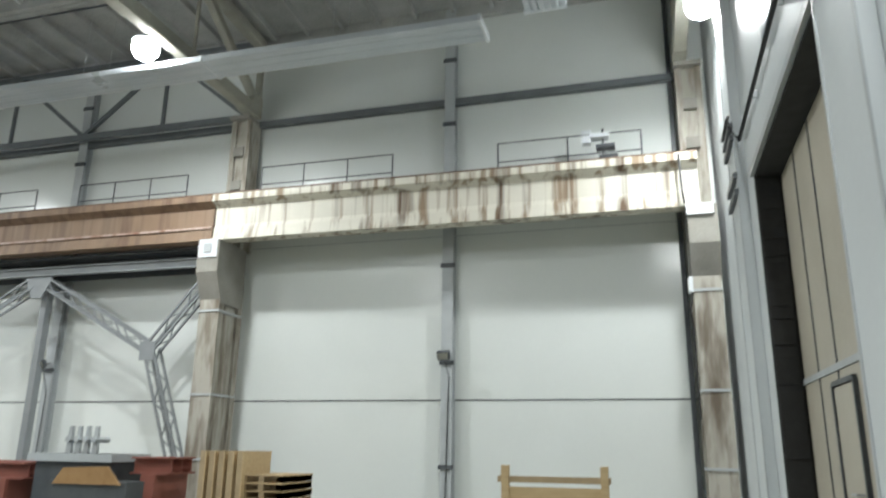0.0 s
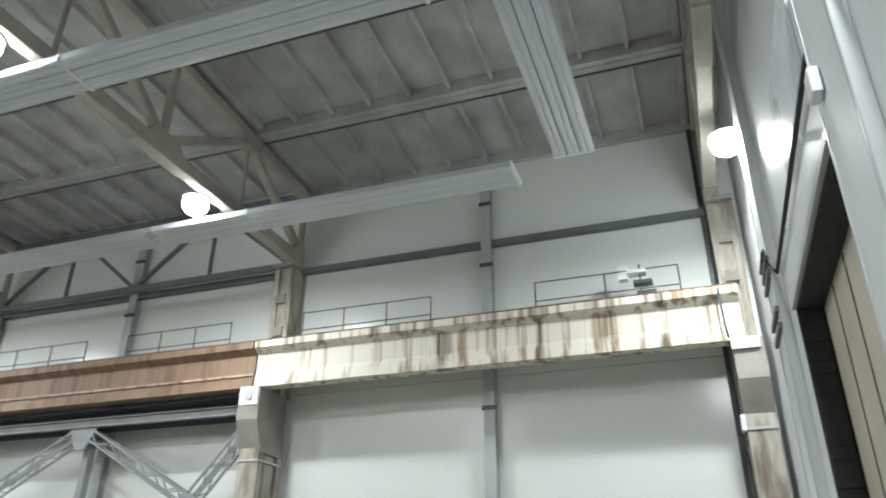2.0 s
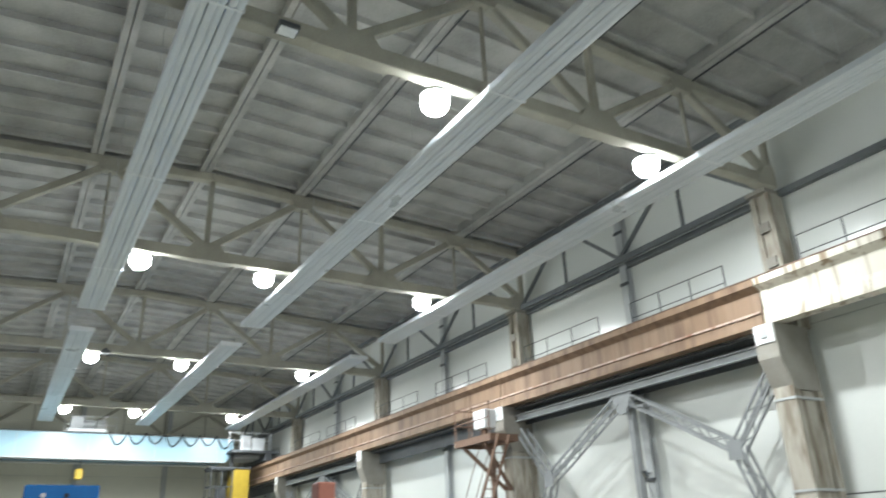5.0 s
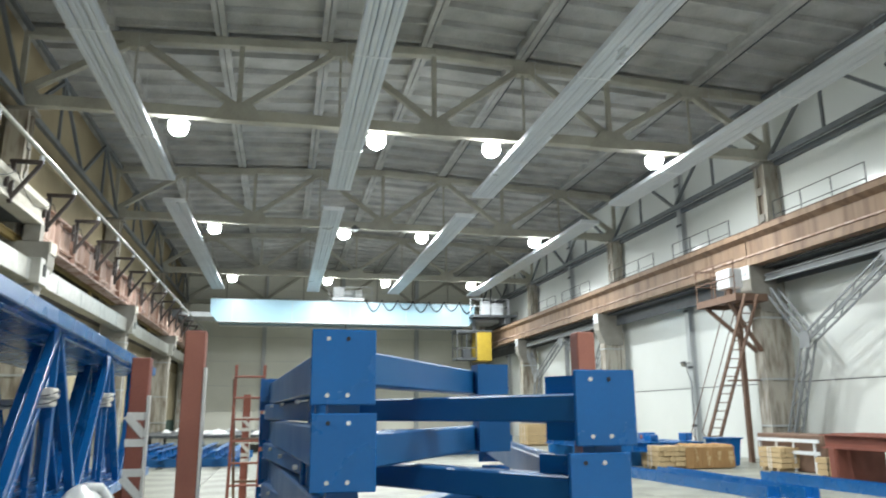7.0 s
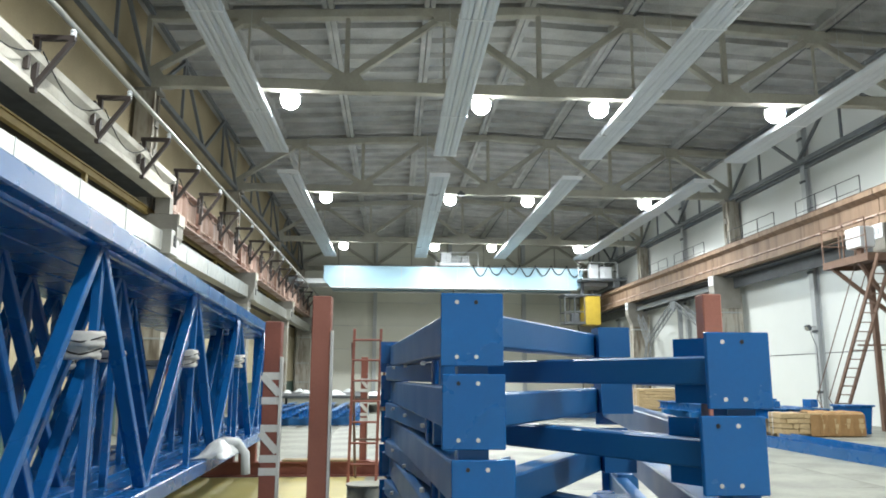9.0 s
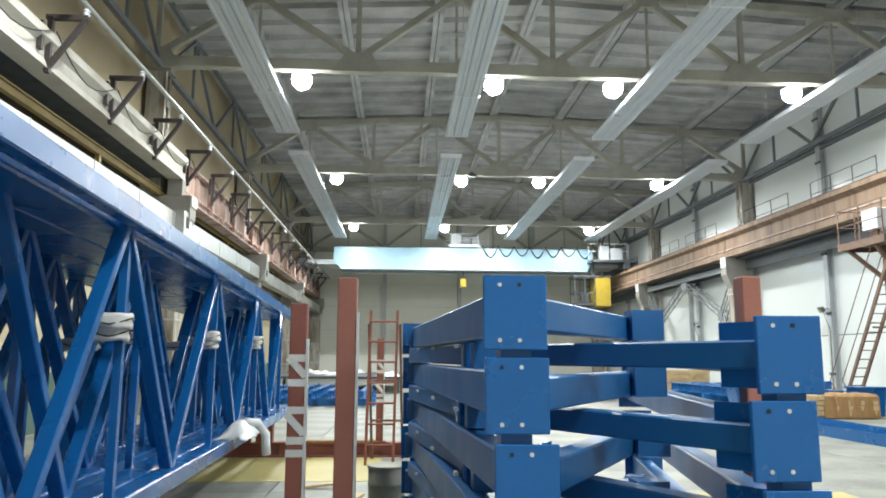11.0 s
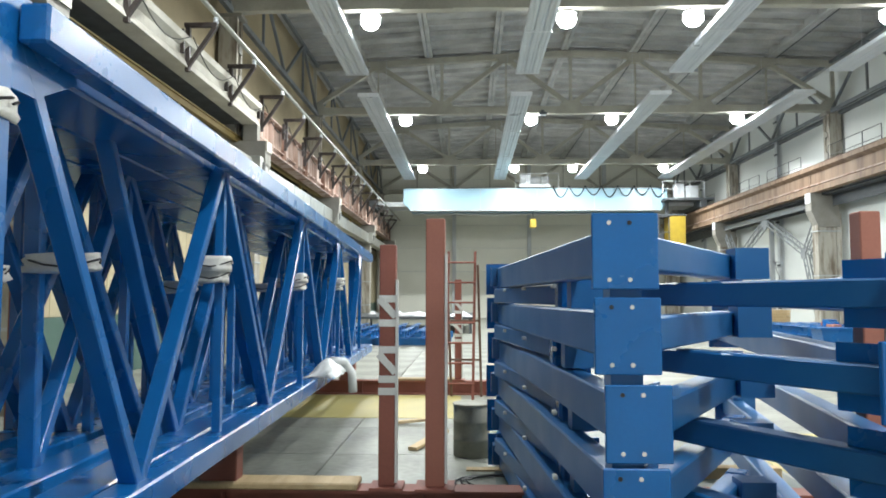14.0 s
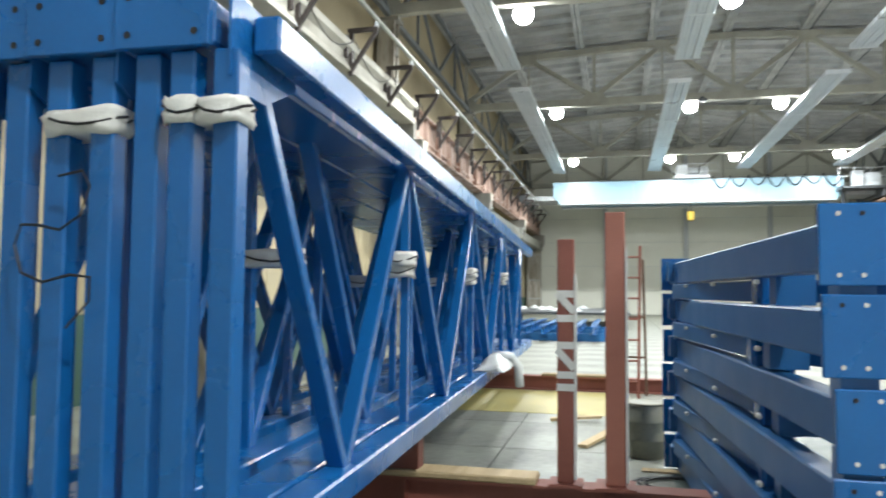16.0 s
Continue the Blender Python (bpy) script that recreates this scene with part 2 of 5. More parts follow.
def i_beam(axis, cx, cz, wide, high, c0, c1, flange=0.03, web=0.02):
    """An I-section with its web upright, centred on (cx, cz), along an axis."""
    w2, h2, f, t = wide / 2, high / 2, flange, web / 2
    prof = [(-w2, -h2), (w2, -h2), (w2, -h2 + f), (t, -h2 + f), (t, h2 - f), (w2, h2 - f), (w2, h2), (-w2, h2), (-w2, h2 - f), (-t, h2 - f), (-t, -h2 + f), (-w2, -h2 + f)]
    return prism([(cx + a, cz + b) for a, b in prof], axis, c0, c1)


def mesh_of(name, bm, material, smooth=False):
    bmesh.ops.recalc_face_normals(bm, faces=bm.faces[:])
    me = bpy.data.meshes.new(name)
    bm.to_mesh(me)
    bm.free()
    me.materials.append(material)
    if smooth:
        for p in me.polygons:
            p.use_smooth = True
    return me


def part(name, bm, material, parent, label="", smooth=False):
    """One bmesh as one mesh object under a thing or a part, both in world places."""
    ob = new(name, mesh_of(name, bm, material, smooth))
    ob.parent = parent
    if parent:
        if parent.parent is None:
            ob.matrix_parent_inverse = Matrix.Translation(-parent.location)
    return tagged(ob, label) if label else ob


def thing(name, at, label, category, group="", kind=""):
    """An Empty at a thing's base."""
    ob = new(name)
    ob.location, ob.empty_display_size = at, 0.1
    return tagged(ob, label, category, group, kind)


def solid(name, bm, material, label, category="", group="", kind="", smooth=False):
    return tagged(new(name, mesh_of(name, bm, material, smooth)), label, category, group, kind)


def piece(me, parent, at=(0, 0, 0)):
    """A piece on shared mesh data."""
    ob = new(me.name, me)
    ob.parent = parent
    ob.location = at
    return ob


def roof_z(x):
    """Underside of the roof sheet: a shallow pitch that rises to the middle of the hall."""
    return 12.15 + 0.05 * min(x - WALL_L, WALL_R - x)


# ---- the hall's shell ----
solid("ground", box(-14, 40, -14, 76, -0.6, -0.3), M_CONC, "plain concrete ground under the hall", "ground", kind="structure")
floor = solid("floor", box(WALL_L - 0.2, WALL_R + 0.2, GABLE - 0.3, FAR + 0.2, -0.3, -0.012), M_JOINT, "worn grey concrete floor with dark joints", "floor", kind="structure")
wall_e = solid("wall_east", box(WALL_R + 0.01, WALL_R + 0.2, GABLE - 0.3, FAR + 0.2, -0.3, 12.5), M_STEEL, "glossy white sandwich-panel long wall", "wall", kind="structure")
wall_w = solid("wall_west", box(WALL_L - 0.2, WALL_L - 0.01, GABLE - 0.3, FAR + 0.2, -0.3, 12.5), M_OCHRE, "ochre plastered long wall", "wall", kind="structure")
wall_n = solid("wall_north", box(WALL_L - 0.2, WALL_R + 0.2, FAR + 0.01, FAR + 0.2, -0.3, 13), M_STEEL, "cream panelled end wall far down the hall", "wall", kind="structure")

# gable wall with the gate opening cut through it
GX0, GX1, GZ = 14.1, 18.75, 5.1
bm = bmesh.new()
add_box(bm, WALL_L - 0.2, GX0, GABLE - 0.42, GABLE, -0.3, 13)
add_box(bm, GX1, WALL_R + 0.2, GABLE - 0.42, GABLE, -0.3, 13)
add_box(bm, GX0, GX1, GABLE - 0.42, GABLE, GZ, 13)
wall_s = solid("wall_south", bm, M_GABLE, "pale grey panelled end wall with a large gate opening", "wall", kind="structure")


def ceiling():
    """Ribbed precast slabs: long ribs at each slab joint, short ribs across."""
    bm = bmesh.new()
    mid = (WALL_L + WALL_R) / 2
    for xa, xb in ((WALL_L - 0.2, mid), (mid, WALL_R + 0.2)):
        za, zb = roof_z(xa), roof_z(xb)
        v = [bm.verts.new((x, y, z + d)) for x, z in ((xa, za), (xb, zb)) for y in (GABLE - 0.3, FAR + 0.2) for d in (0, 0.25)]
        for f in ((0, 1, 3, 2), (4, 6, 7, 5), (0, 4, 5, 1), (2, 3, 7, 6), (0, 2, 6, 4), (1, 5, 7, 3)):
            bm.faces.new([v[i] for i in f])
    xs = [WALL_R - 2.98 * k for k in range(9)]
    for k, x in enumerate(xs):
        if x > WALL_L:
            z = roof_z(x)
            for o in (-0.09, 0.09):
                add_box(bm, x + o - 0.075, x + o + 0.075, GABLE, FAR, z - 0.3, z + 0.05)
    for ya, yb in zip(TRUSS_Y, TRUSS_Y[1:]):
        n = 10
        for i in range(n + 1):
            y = ya + 0.25 + (yb - ya - 0.5) * i / n
            wide = 0.09 if 0 < i < n else 0.16
            for xa, xb in zip(xs[1:], xs):
                a, b = max(xa, WALL_L) + 0.17, xb - 0.17
                if b - a < 0.5:
                    continue
                add_bar(bm, (a, y, roof_z(a) - 0.07), (b, y, roof_z(b) - 0.07), wide, 0.22)
    return solid("ceiling", bm, M_ROOF, "ribbed grey precast concrete roof slabs", "ceiling", kind="structure")


ceiling()


def lamp_unit():
    """A round high-bay lamp: finned housing, ring and bright diffuser, on a short rod."""
    t = thing("high_bay_lamp", (0, 0, 0), "round white LED high-bay lamp, lit, hung under a roof truss", "lamp", "high-bay lamps under the trusses")
    part("housing", lathe([(0.05, 0.0), (0.15, 0.0), (0.17, 0.03), (0.17, 0.1), (0.1, 0.14), (0.04, 0.2)], (0, 0, 0.06)), M_DARKST, t, "dark finned housing", True)
    part("reflector_ring", lathe([(0.285, 0.05), (0.3, 0.068), (0.2, 0.095), (0.1, 0.11)], (0, 0, 0)), M_WHITEP, t, "", True)
    # dome made larger than the lamp's own lens to stand for its bloom
    part("diffuser", lathe([(0.02, -0.33), (0.12, -0.31), (0.2, -0.255), (0.26, -0.17), (0.28, -0.07), (0.262, 0.01), (0.22, 0.055)], (0, 0, 0)), M_LAMP, t, "glowing white diffuser, enlarged for its glare", True)
    part("hanger_rod", tube([(0, 0, 0.25), (0, 0, 0.62)], 0.012, 6), M_STEEL, t)
    return t


first_lamp = lamp_unit()
# the gable lamp at x 11.05 is unseen, added to brighten the front
lamp_places = [(x, y + 0.3, 9.52) for y in TRUSS_Y[1:5] for x in LAMP_X if (x, y) != (LAMP_X[1], TRUSS_Y[1])] + [(x, 2.05, 9.15) for x in (11.05, 20.6)]
lamp_data = bpy.data.lights.new("high_bay_light", "AREA")
lamp_data.shape, lamp_data.size = "DISK", 0.4
lamp_data.energy, lamp_data.color = LAMP_POWER, LAMP_COLOR
for i, (x, y, z) in enumerate(lamp_places):
    if i == 0:
        first_lamp.location = (x, y, z)
    else:
        copy_thing(first_lamp, Matrix.Translation((x, y, z)))
    light = new("high_bay_light", lamp_data)
    light.location = (x, y, z - 0.34)


def truss(y):
    """A precast concrete roof truss across the hall."""
    t = thing("roof_truss", (12.6, y, 9.6), "pale grey precast concrete roof truss across the hall", "truss", "roof trusses")
    x0, x1 = WALL_L + 0.35, WALL_R - 0.35
    mid = (x0 + x1) / 2
    part("bottom_chord", box(x0, x1, y - 0.14, y + 0.14, 9.62, 9.94, 0.02), M_TRUSSC, t)
    for a, b in ((x0, mid), (mid, x1)):
        part("top_chord", bar((a, y, roof_z(a) - 0.42), (b, y, roof_z(b) - 0.42), 0.28, 0.26, bevel=0.02), M_TRUSSC, t)
    n = 8
    xs = [x0 + (x1 - x0) * k / n for k in range(n + 1)]
    for k, x in enumerate(xs):
        top = roof_z(x) - 0.42
        if k % 2 == 1:
            part("top_node", prism([(x - 0.5, top + 0.1), (x + 0.5, top + 0.1), (x + 0.25, top - 0.32), (x - 0.25, top - 0.32)], "y", y - 0.15, y + 0.15), M_TRUSSC, t)
            part("hanger", bar((x, y, 9.9), (x, y, top), 0.07, 0.07), M_TRUSSC, t)
        else:
            part("bottom_node", prism([(max(x - 0.75, x0), 9.6), (min(x + 0.75, x1), 9.6), (min(x + 0.35, x1), 10.16), (max(x - 0.35, x0), 10.16)], "y", y - 0.15, y + 0.15), M_TRUSSC, t)
            part("upright", bar((x, y, 9.9), (x, y, top), 0.14, 0.14), M_TRUSSC, t)
        if k < n:
            a, b = (xs[k], xs[k + 1]) if k % 2 == 0 else (xs[k + 1], xs[k])
            part("diagonal", bar((a, y, 10.0), (b, y, roof_z(b) - 0.5), 0.2, 0.2, bevel=0.02), M_TRUSSC, t)
    return t


for y in TRUSS_Y:
    truss(y)


def wall_lattice(x, y0, y1, face):
    """Dark steel bracing between two trusses beside a long wall."""
    t = thing("roof_bracing", (x, y0, 9.7), "dark steel lattice bracing beside the roof trusses", "bracing", "roof bracing")
    part("lower_chord", bar((x, y0, 9.62), (x, y1, 9.62), 0.14, 0.16), M_GIRT, t)
    part("upper_chord", bar((x, y0, 11.75), (x, y1, 11.75), 0.12, 0.12), M_GIRT, t)
    n = 4
    ys = [y0 + (y1 - y0) * k / n for k in range(n + 1)]
    for k in range(n):
        a, b = ((ys[k], 11.7), (ys[k + 1], 9.65)) if k % 2 else ((ys[k], 9.65), (ys[k + 1], 11.7))
        part("diagonal", bar((x, a[0], a[1]), (x, b[0], b[1]), 0.1, 0.1, (1, 0, 0)), M_GIRT, t)
    for k in range(1, n, 2):
        part("upright", bar((x, ys[k], 9.65), (x, ys[k], 11.75), 0.08, 0.08), M_GIRT, t)


for k in range(1, 5):
    wall_lattice(23.75, TRUSS_Y[k] + 0.2, TRUSS_Y[k + 1] - 0.2, -1)
for k in range(0, 5):
    wall_lattice(1.45, TRUSS_Y[k] + 0.2, TRUSS_Y[k + 1] - 0.2, 1)


def column(y, side):
    """A stepped concrete column with a corbel that carries the crane girder. side: +1 east, -1 west."""
    def X(d):
        return WALL_R - d if side > 0 else WALL_L + d
    t = thing("crane_column", (X(0.7), y, 0), "stained off-white concrete column with a corbel under the crane girder", "column", "columns along the hall")
    shaft = bmesh.new()
    top = 5.93 + (RISE if side > 0 else 0)
    add_box(shaft, min(X(0.28), X(1.2)), max(X(0.28), X(1.2)), y - 0.19, y + 0.19, 0, top)
    for d in (0.34, 1.14):
        add_box(shaft, min(X(d - 0.1), X(d + 0.1)), max(X(d - 0.1), X(d + 0.1)), y - 0.26, y + 0.26, 0, 5.2)
    part("shaft", shaft, M_COLW, t)
    out = 1.5
    prof = [(X(1.2), 4.6), (X(out), 5.3), (X(out), top), (X(0.3), top), (X(0.3), 4.6)]
    part("corbel", prism(prof, "y", y - 0.28, y + 0.28), M_CONC, t, "grey stepped corbel")
    if y > 3 and side < 0:
        part("bearing_ledge", box(X(1.502), X(1.54), y - 0.26, y + 0.26, top - 0.3, top), M_GIRDW, t, "cream bearing ledge")
    elif y > 3:
        part("bearing_plate", box(X(1.505), X(1.525), y - 0.24, y + 0.24, top - 0.43, top), M_WHITEP, t, "white-painted steel end plate")
        part("bearing_boss", box(X(1.53), X(1.55), y - 0.1, y + 0.1, top - 0.31, top - 0.11), M_STEEL, t)
    else:
        part("bearing_pad", box(X(1.52), X(1.56), y - 0.2, y + 0.3, top - 0.21, top), M_WHITEP, t, "small white bearing pad")
    for z in (1.1, 2.5, 4.4):
        part("steel_band", box(X(0.26), X(1.26), y - 0.275, y + 0.275, z, z + 0.05), M_STEEL, t)
    up = bmesh.new()
    add_box(up, X(0.15), X(0.55), y - 0.15, y + 0.15, top, 9.55)
    for o in (-0.2, 0.2):
        add_box(up, min(X(0.1), X(0.62)), max(X(0.1), X(0.62)), y + o - 0.07, y + o + 0.07, top, 9.5)
    part("upper_shaft", up, M_COLW, t)
    for z in (7.6, 8.5):
        part("batten", box(X(0.6), X(0.66), y - 0.14, y + 0.14, z, z + 0.25), M_CONC, t)
    part("cap", box(X(0.05), X(0.75), y - 0.28, y + 0.28, 9.5, 9.6), M_CONC, t)
    return t


for y in COL_Y:
    for side in (1, -1):
        column(y, side)


def girder(y0, y1, side, style):
    """A crane girder with its rail, from column to column."""
    c, h = (23.0, RISE) if side > 0 else (1.95, 0.0)
    if style in ("concrete", "white", "rust"):
        words = {"concrete": "white concrete crane girder streaked with brown rust", "white": "patchy off-white concrete crane girder", "rust": "rust-brown crane girder with a pale ledge"}
        t = thing("crane_girder", (c, y0, 5.94), words[style], "girder", "crane girders")
        prof = [(u, v + h) for u, v in ((c - 0.18, 5.935), (c + 0.18, 5.935), (c + 0.14, 6.2), (c + 0.11, 6.3), (c + 0.11, 6.74), (c + 0.3, 6.86), (c + 0.3, 7.02), (c - 0.3, 7.02), (c - 0.3, 6.86), (c - 0.11, 6.74), (c - 0.11, 6.3), (c - 0.14, 6.2))]
        if side < 0:
            c = 2.02
            prof = [(c - 0.22, 6.38), (c + 0.2, 6.38), (c + 0.16, 6.5), (c + 0.12, 6.56), (c + 0.12, 6.76), (c + 0.24, 6.86), (c + 0.24, 7.02), (c - 0.3, 7.02), (c - 0.3, 6.86), (c - 0.12, 6.76), (c - 0.12, 6.56), (c - 0.2, 6.5)]
            for y in (y0 + 0.02, y1 - 0.32):
                part("bearing", box(c - 0.2, c + 0.2, y, y + 0.3, 5.932, 6.378), M_CONC, t, "grey concrete bearing block")
        m = {"concrete": M_GIRDC, "white": M_GIRDW, "rust": M_GIRDR}[style]
        if style == "rust":
            part("ledge", box(c - 0.15 * side - 0.03, c - 0.15 * side + 0.03, y0 + 0.05, y1 - 0.05, 6.22 + h, 6.27 + h), M_GIRDP, t, "pale horizontal ledge")
        part("beam", prism(prof, "y", y0 + 0.02, y1 - 0.02), m, t)
    else:
        m = M_GIRDP
        t = thing("crane_girder", (c, y0, 5.94), "pinkish stained crane girder with stiffeners", "girder", "crane girders")
        part("beam", i_beam("y", c, 6.48, 0.42, 1.06, y0 + 0.02, y1 - 0.02, 0.04, 0.03), m, t)
        part("ledge", box(c - 0.09 * side - 0.02, c - 0.09 * side + 0.02, y0 + 0.05, y1 - 0.05, 6.22, 6.28), m, t, "pale horizontal ledge")
        n = int((y1 - y0) / 1.5)
        for k in range(n + 1):
            y = y0 + 0.1 + (y1 - y0 - 0.2) * k / n
            part("stiffener", box(c - 0.17, c + 0.17, y - 0.008, y + 0.008, 6.0, 6.95), m, t)
    # dark plates added for the shadow band under the girder; they also shade the wall
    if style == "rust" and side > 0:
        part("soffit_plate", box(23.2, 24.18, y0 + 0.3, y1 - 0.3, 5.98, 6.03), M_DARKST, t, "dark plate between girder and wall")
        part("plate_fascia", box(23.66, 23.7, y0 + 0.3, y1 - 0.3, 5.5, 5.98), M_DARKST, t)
    # west plate is added to keep the wall behind the girder in shade
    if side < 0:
        part("soffit_plate", box(1.0, 1.79, y0 + 0.3, y1 - 0.3, 6.4, 6.45), M_DARKST, t, "dark grey plate added to shade the wall")
    part("rail", i_beam("y", c, 7.09 + h, 0.1, 0.13, y0, y1, 0.025, 0.03), M_RUSTL, t)
    return t


for k in range(5):
    girder(COL_Y[k], COL_Y[k + 1], 1, "concrete" if k == 0 else "rust")
    girder(COL_Y[k], COL_Y[k + 1], -1, "white" if k < 2 else "pink")


def railing(y0, y1, x):
    """A thin steel guard rail along the girder walkway."""
    t = thing("guard_rail", (x, y0, 7.02), "thin grey steel guard rail on the girder walkway", "railing", "guard rails")
    n = max(2, round((y1 - y0) / 1.25))
    for k in range(n + 1):
        y = y0 + (y1 - y0) * k / n
        part("post", tube([(x, y, 6.98 + RISE), (x, y, 7.9 + RISE)], 0.018, 6), M_DARKST, t)
    for z in (7.9, 7.45):
        part("handrail", tube([(x, y0, z + RISE), (x, y1, z + RISE)], 0.014, 6), M_DARKST, t)


part("walkway", box(23.31, 23.7, COL_Y[0], COL_Y[5], 6.93 + RISE, 6.98 + RISE), M_CONC, None)
# unseen west walkway, added to block lamp light from the wall below
part("walkway", box(0.97, 1.72, COL_Y[0], COL_Y[5], 6.9, 6.98), M_CONC, None)
tagged(bpy.data.objects["walkway.001"], "narrow walkway added along the west crane girder to block light", "walkway", kind="structure")
walk_ob = bpy.data.objects["walkway"]
tagged(walk_ob, "narrow concrete walkway along the crane girder", "walkway", kind="structure")
for y0, y1 in ((3.2, 6.3), (8.8, 12.2), (14.3, 17.6), (19.0, 22.8), (25.2, 29.0), (30.6, 34.6), (37.2, 41.0), (42.0, 46.2), (49, 58)):
    railing(y0, y1, 23.4)


def wall_post(y):
    """A grey steel wall post of full height."""
    t = thing("wall_post", (24.1, y, 0), "grey painted steel wall post between panels", "post", "steel wall posts")
    part("section", prism([(24.0, y - 0.13), (24.03, y - 0.13), (24.03, y - 0.02), (24.21, y - 0.02), (24.21, y - 0.13), (24.24, y - 0.13), (24.24, y + 0.13), (24.21, y + 0.13), (24.21, y + 0.02), (24.03, y + 0.02), (24.03, y + 0.13), (24.0, y + 0.13)], "z", 0, 12.1), M_STEEL, t)
    for z in (1.0, 3.2, 5.4, 7.6, 8.9, 10.6):
        part("cleat", box(23.96, 24.02, y - 0.16, y + 0.16, z, z + 0.09), M_DARKST, t)


for y in (7.6, 18.3, 29.4, 41.3, 53.4):
    wall_post(y)
for k in range(5):
    solid("wall_girt", bar((24.12, COL_Y[k] + 0.27, 9.55), (24.12, COL_Y[k + 1] - 0.27, 9.55), 0.16, 0.16), M_GIRT, "dark steel girt along the white wall", "girt", "wall girts")
solid("corner_trim", box(24.13, 24.24, 2.46, 2.56, 0, 12.0), M_DARKST, "dark steel corner angle beside the column", "trim", kind="structure")


def portal_brace(y0, y1):
    """Grey lattice bracing between two columns: a V under a beam, with legs to the floor."""
    t = thing("column_bracing", (23.3, (y0 + y1) / 2, 0), "grey steel lattice bracing between two columns", "bracing", "column bracing")
    x, mid = 23.3, (y0 + y1) / 2
    part("top_beam", i_beam("y", x, 5.68, 0.16, 0.22, y0 + 0.28, y1 - 0.28), M_BRACE, t)
    part("apex_plate", prism([(mid - 0.45, 5.58), (mid + 0.45, 5.58), (mid + 0.15, 5.0), (mid - 0.15, 5.0)], "x", x - 0.02, x + 0.02), M_BRACE, t)
    part("centre_post", box(x + 0.25, x + 0.45, mid - 0.09, mid + 0.09, 0, 5.57), M_BRACE, t)

    def lattice(a, b, light):
        a, b = Vector(a), Vector(b)
        d = (b - a).normalized()
        s = Vector((1, 0, 0)).cross(d) * 0.13
        m = M_BRACE
        for o in (-1, 1):
            part("chord", bar(a + o * s, b + o * s, 0.05, 0.05, (1, 0, 0)), m, t)
            part("chord", bar(a + o * s + Vector((0.26, 0, 0)), b + o * s + Vector((0.26, 0, 0)), 0.05, 0.05, (1, 0, 0)), m, t)
        n = max(3, round((b - a).length / 0.42))
        for k in range(n):
            p, q = a + (b - a) * k / n, a + (b - a) * (k + 1) / n
            o = 1 if k % 2 else -1
            for dx in (0, 0.26):
                part("lacing_bar", bar(p + o * s + Vector((dx, 0, 0)), q - o * s + Vector((dx, 0, 0)), 0.03, 0.03, (1, 0, 0)), m, t)
    for g, yc in ((-1, y0), (1, y1)):
        node = (x, yc - g * 1.75, 3.62)
        lattice((x, mid + g * 0.2, 5.42), node, True)
        lattice(node, (x, yc - g * 0.35, 5.25), False)
        lattice(node, (x, yc - g * 0.38, 0.0), True)
        part("node_plate", prism([(node[1] - 0.22, 3.8), (node[1] + 0.22, 3.8), (node[1] + 0.2, 3.35), (node[1] - 0.2, 3.35)], "x", x - 0.04, x - 0.025), M_BRACE, t)


portal_brace(COL_Y[1], COL_Y[2])
portal_brace(COL_Y[3], COL_Y[4])


def radiant_panel(x, y0, y1, z, across=False, span=None):
    """A long hanging radiant heating panel of ribbed white sheet, with joints, end caps and wires."""
    t = thing("radiant_panel", (x, y0, z), "long pale ribbed radiant heating panel hung under the roof", "heater", "radiant heating panels")
    wide, a = 0.78, []
    n = 3
    for k in range(n):
        u0, u1 = -wide / 2 + wide * k / n, -wide / 2 + wide * (k + 1) / n
        a += [(u0 + 0.012, 0.0), (u0 + 0.06, -0.012), ((u0 + u1) / 2 - 0.035, -0.012), ((u0 + u1) / 2, 0.004), ((u0 + u1) / 2 + 0.035, -0.012), (u1 - 0.06, -0.012), (u1 - 0.012, 0.0), (u1, 0.05)] if k < n - 1 else [(u0 + 0.012, 0.0), (u0 + 0.06, -0.012), ((u0 + u1) / 2 - 0.035, -0.012), ((u0 + u1) / 2, 0.004), ((u0 + u1) / 2 + 0.035, -0.012), (u1 - 0.06, -0.012), (u1 - 0.012, 0.0)]
    a += [(wide / 2, 0.12), (-wide / 2, 0.12)]
    L = 6.0
    segs, c = [], y0
    while c < y1 - 0.1:
        e = min(c + L, y1)
        segs.append((c, e))
        c = e
    ax = "x" if across else "y"
    for c, e in segs:
        prof = [((x if not across else span) + u, z + v) for u, v in a]
        part("sheet", prism(prof, ax, c + 0.004, e - 0.004), M_RADI, t)
    for c in [y0] + [e for _, e in segs]:
        w0 = (x if not across else span)
        end = prism([(w0 - 0.4, z - 0.02), (w0 + 0.4, z - 0.02), (w0 + 0.4, z + 0.13), (w0 - 0.4, z + 0.13)], ax, c - 0.03, c + 0.03)
        part("joint_cover", end, M_WHITEP, t, "bright white joint cover")
    for c, e in segs:
        for u in (-0.36, 0.36):
            p = (x + u, (c + e) / 2, z + 0.1) if not across else ((c + e) / 2, span + u, z + 0.1)
            part("suspension_wire", tube([p, (p[0], p[1], roof_z(p[0]) + 0.02)], 0.006, 4), M_STEEL, t)


PANEL_Z = 9.2
for x in (4.3, 10.13, 15.33, 20.65):
    radiant_panel(x, 6.0, 27.9, PANEL_Z)
    radiant_panel(x, 30.6, 50.2, PANEL_Z)
radiant_panel(0, 8.6, 20.4, 9.3, True, 4.77)

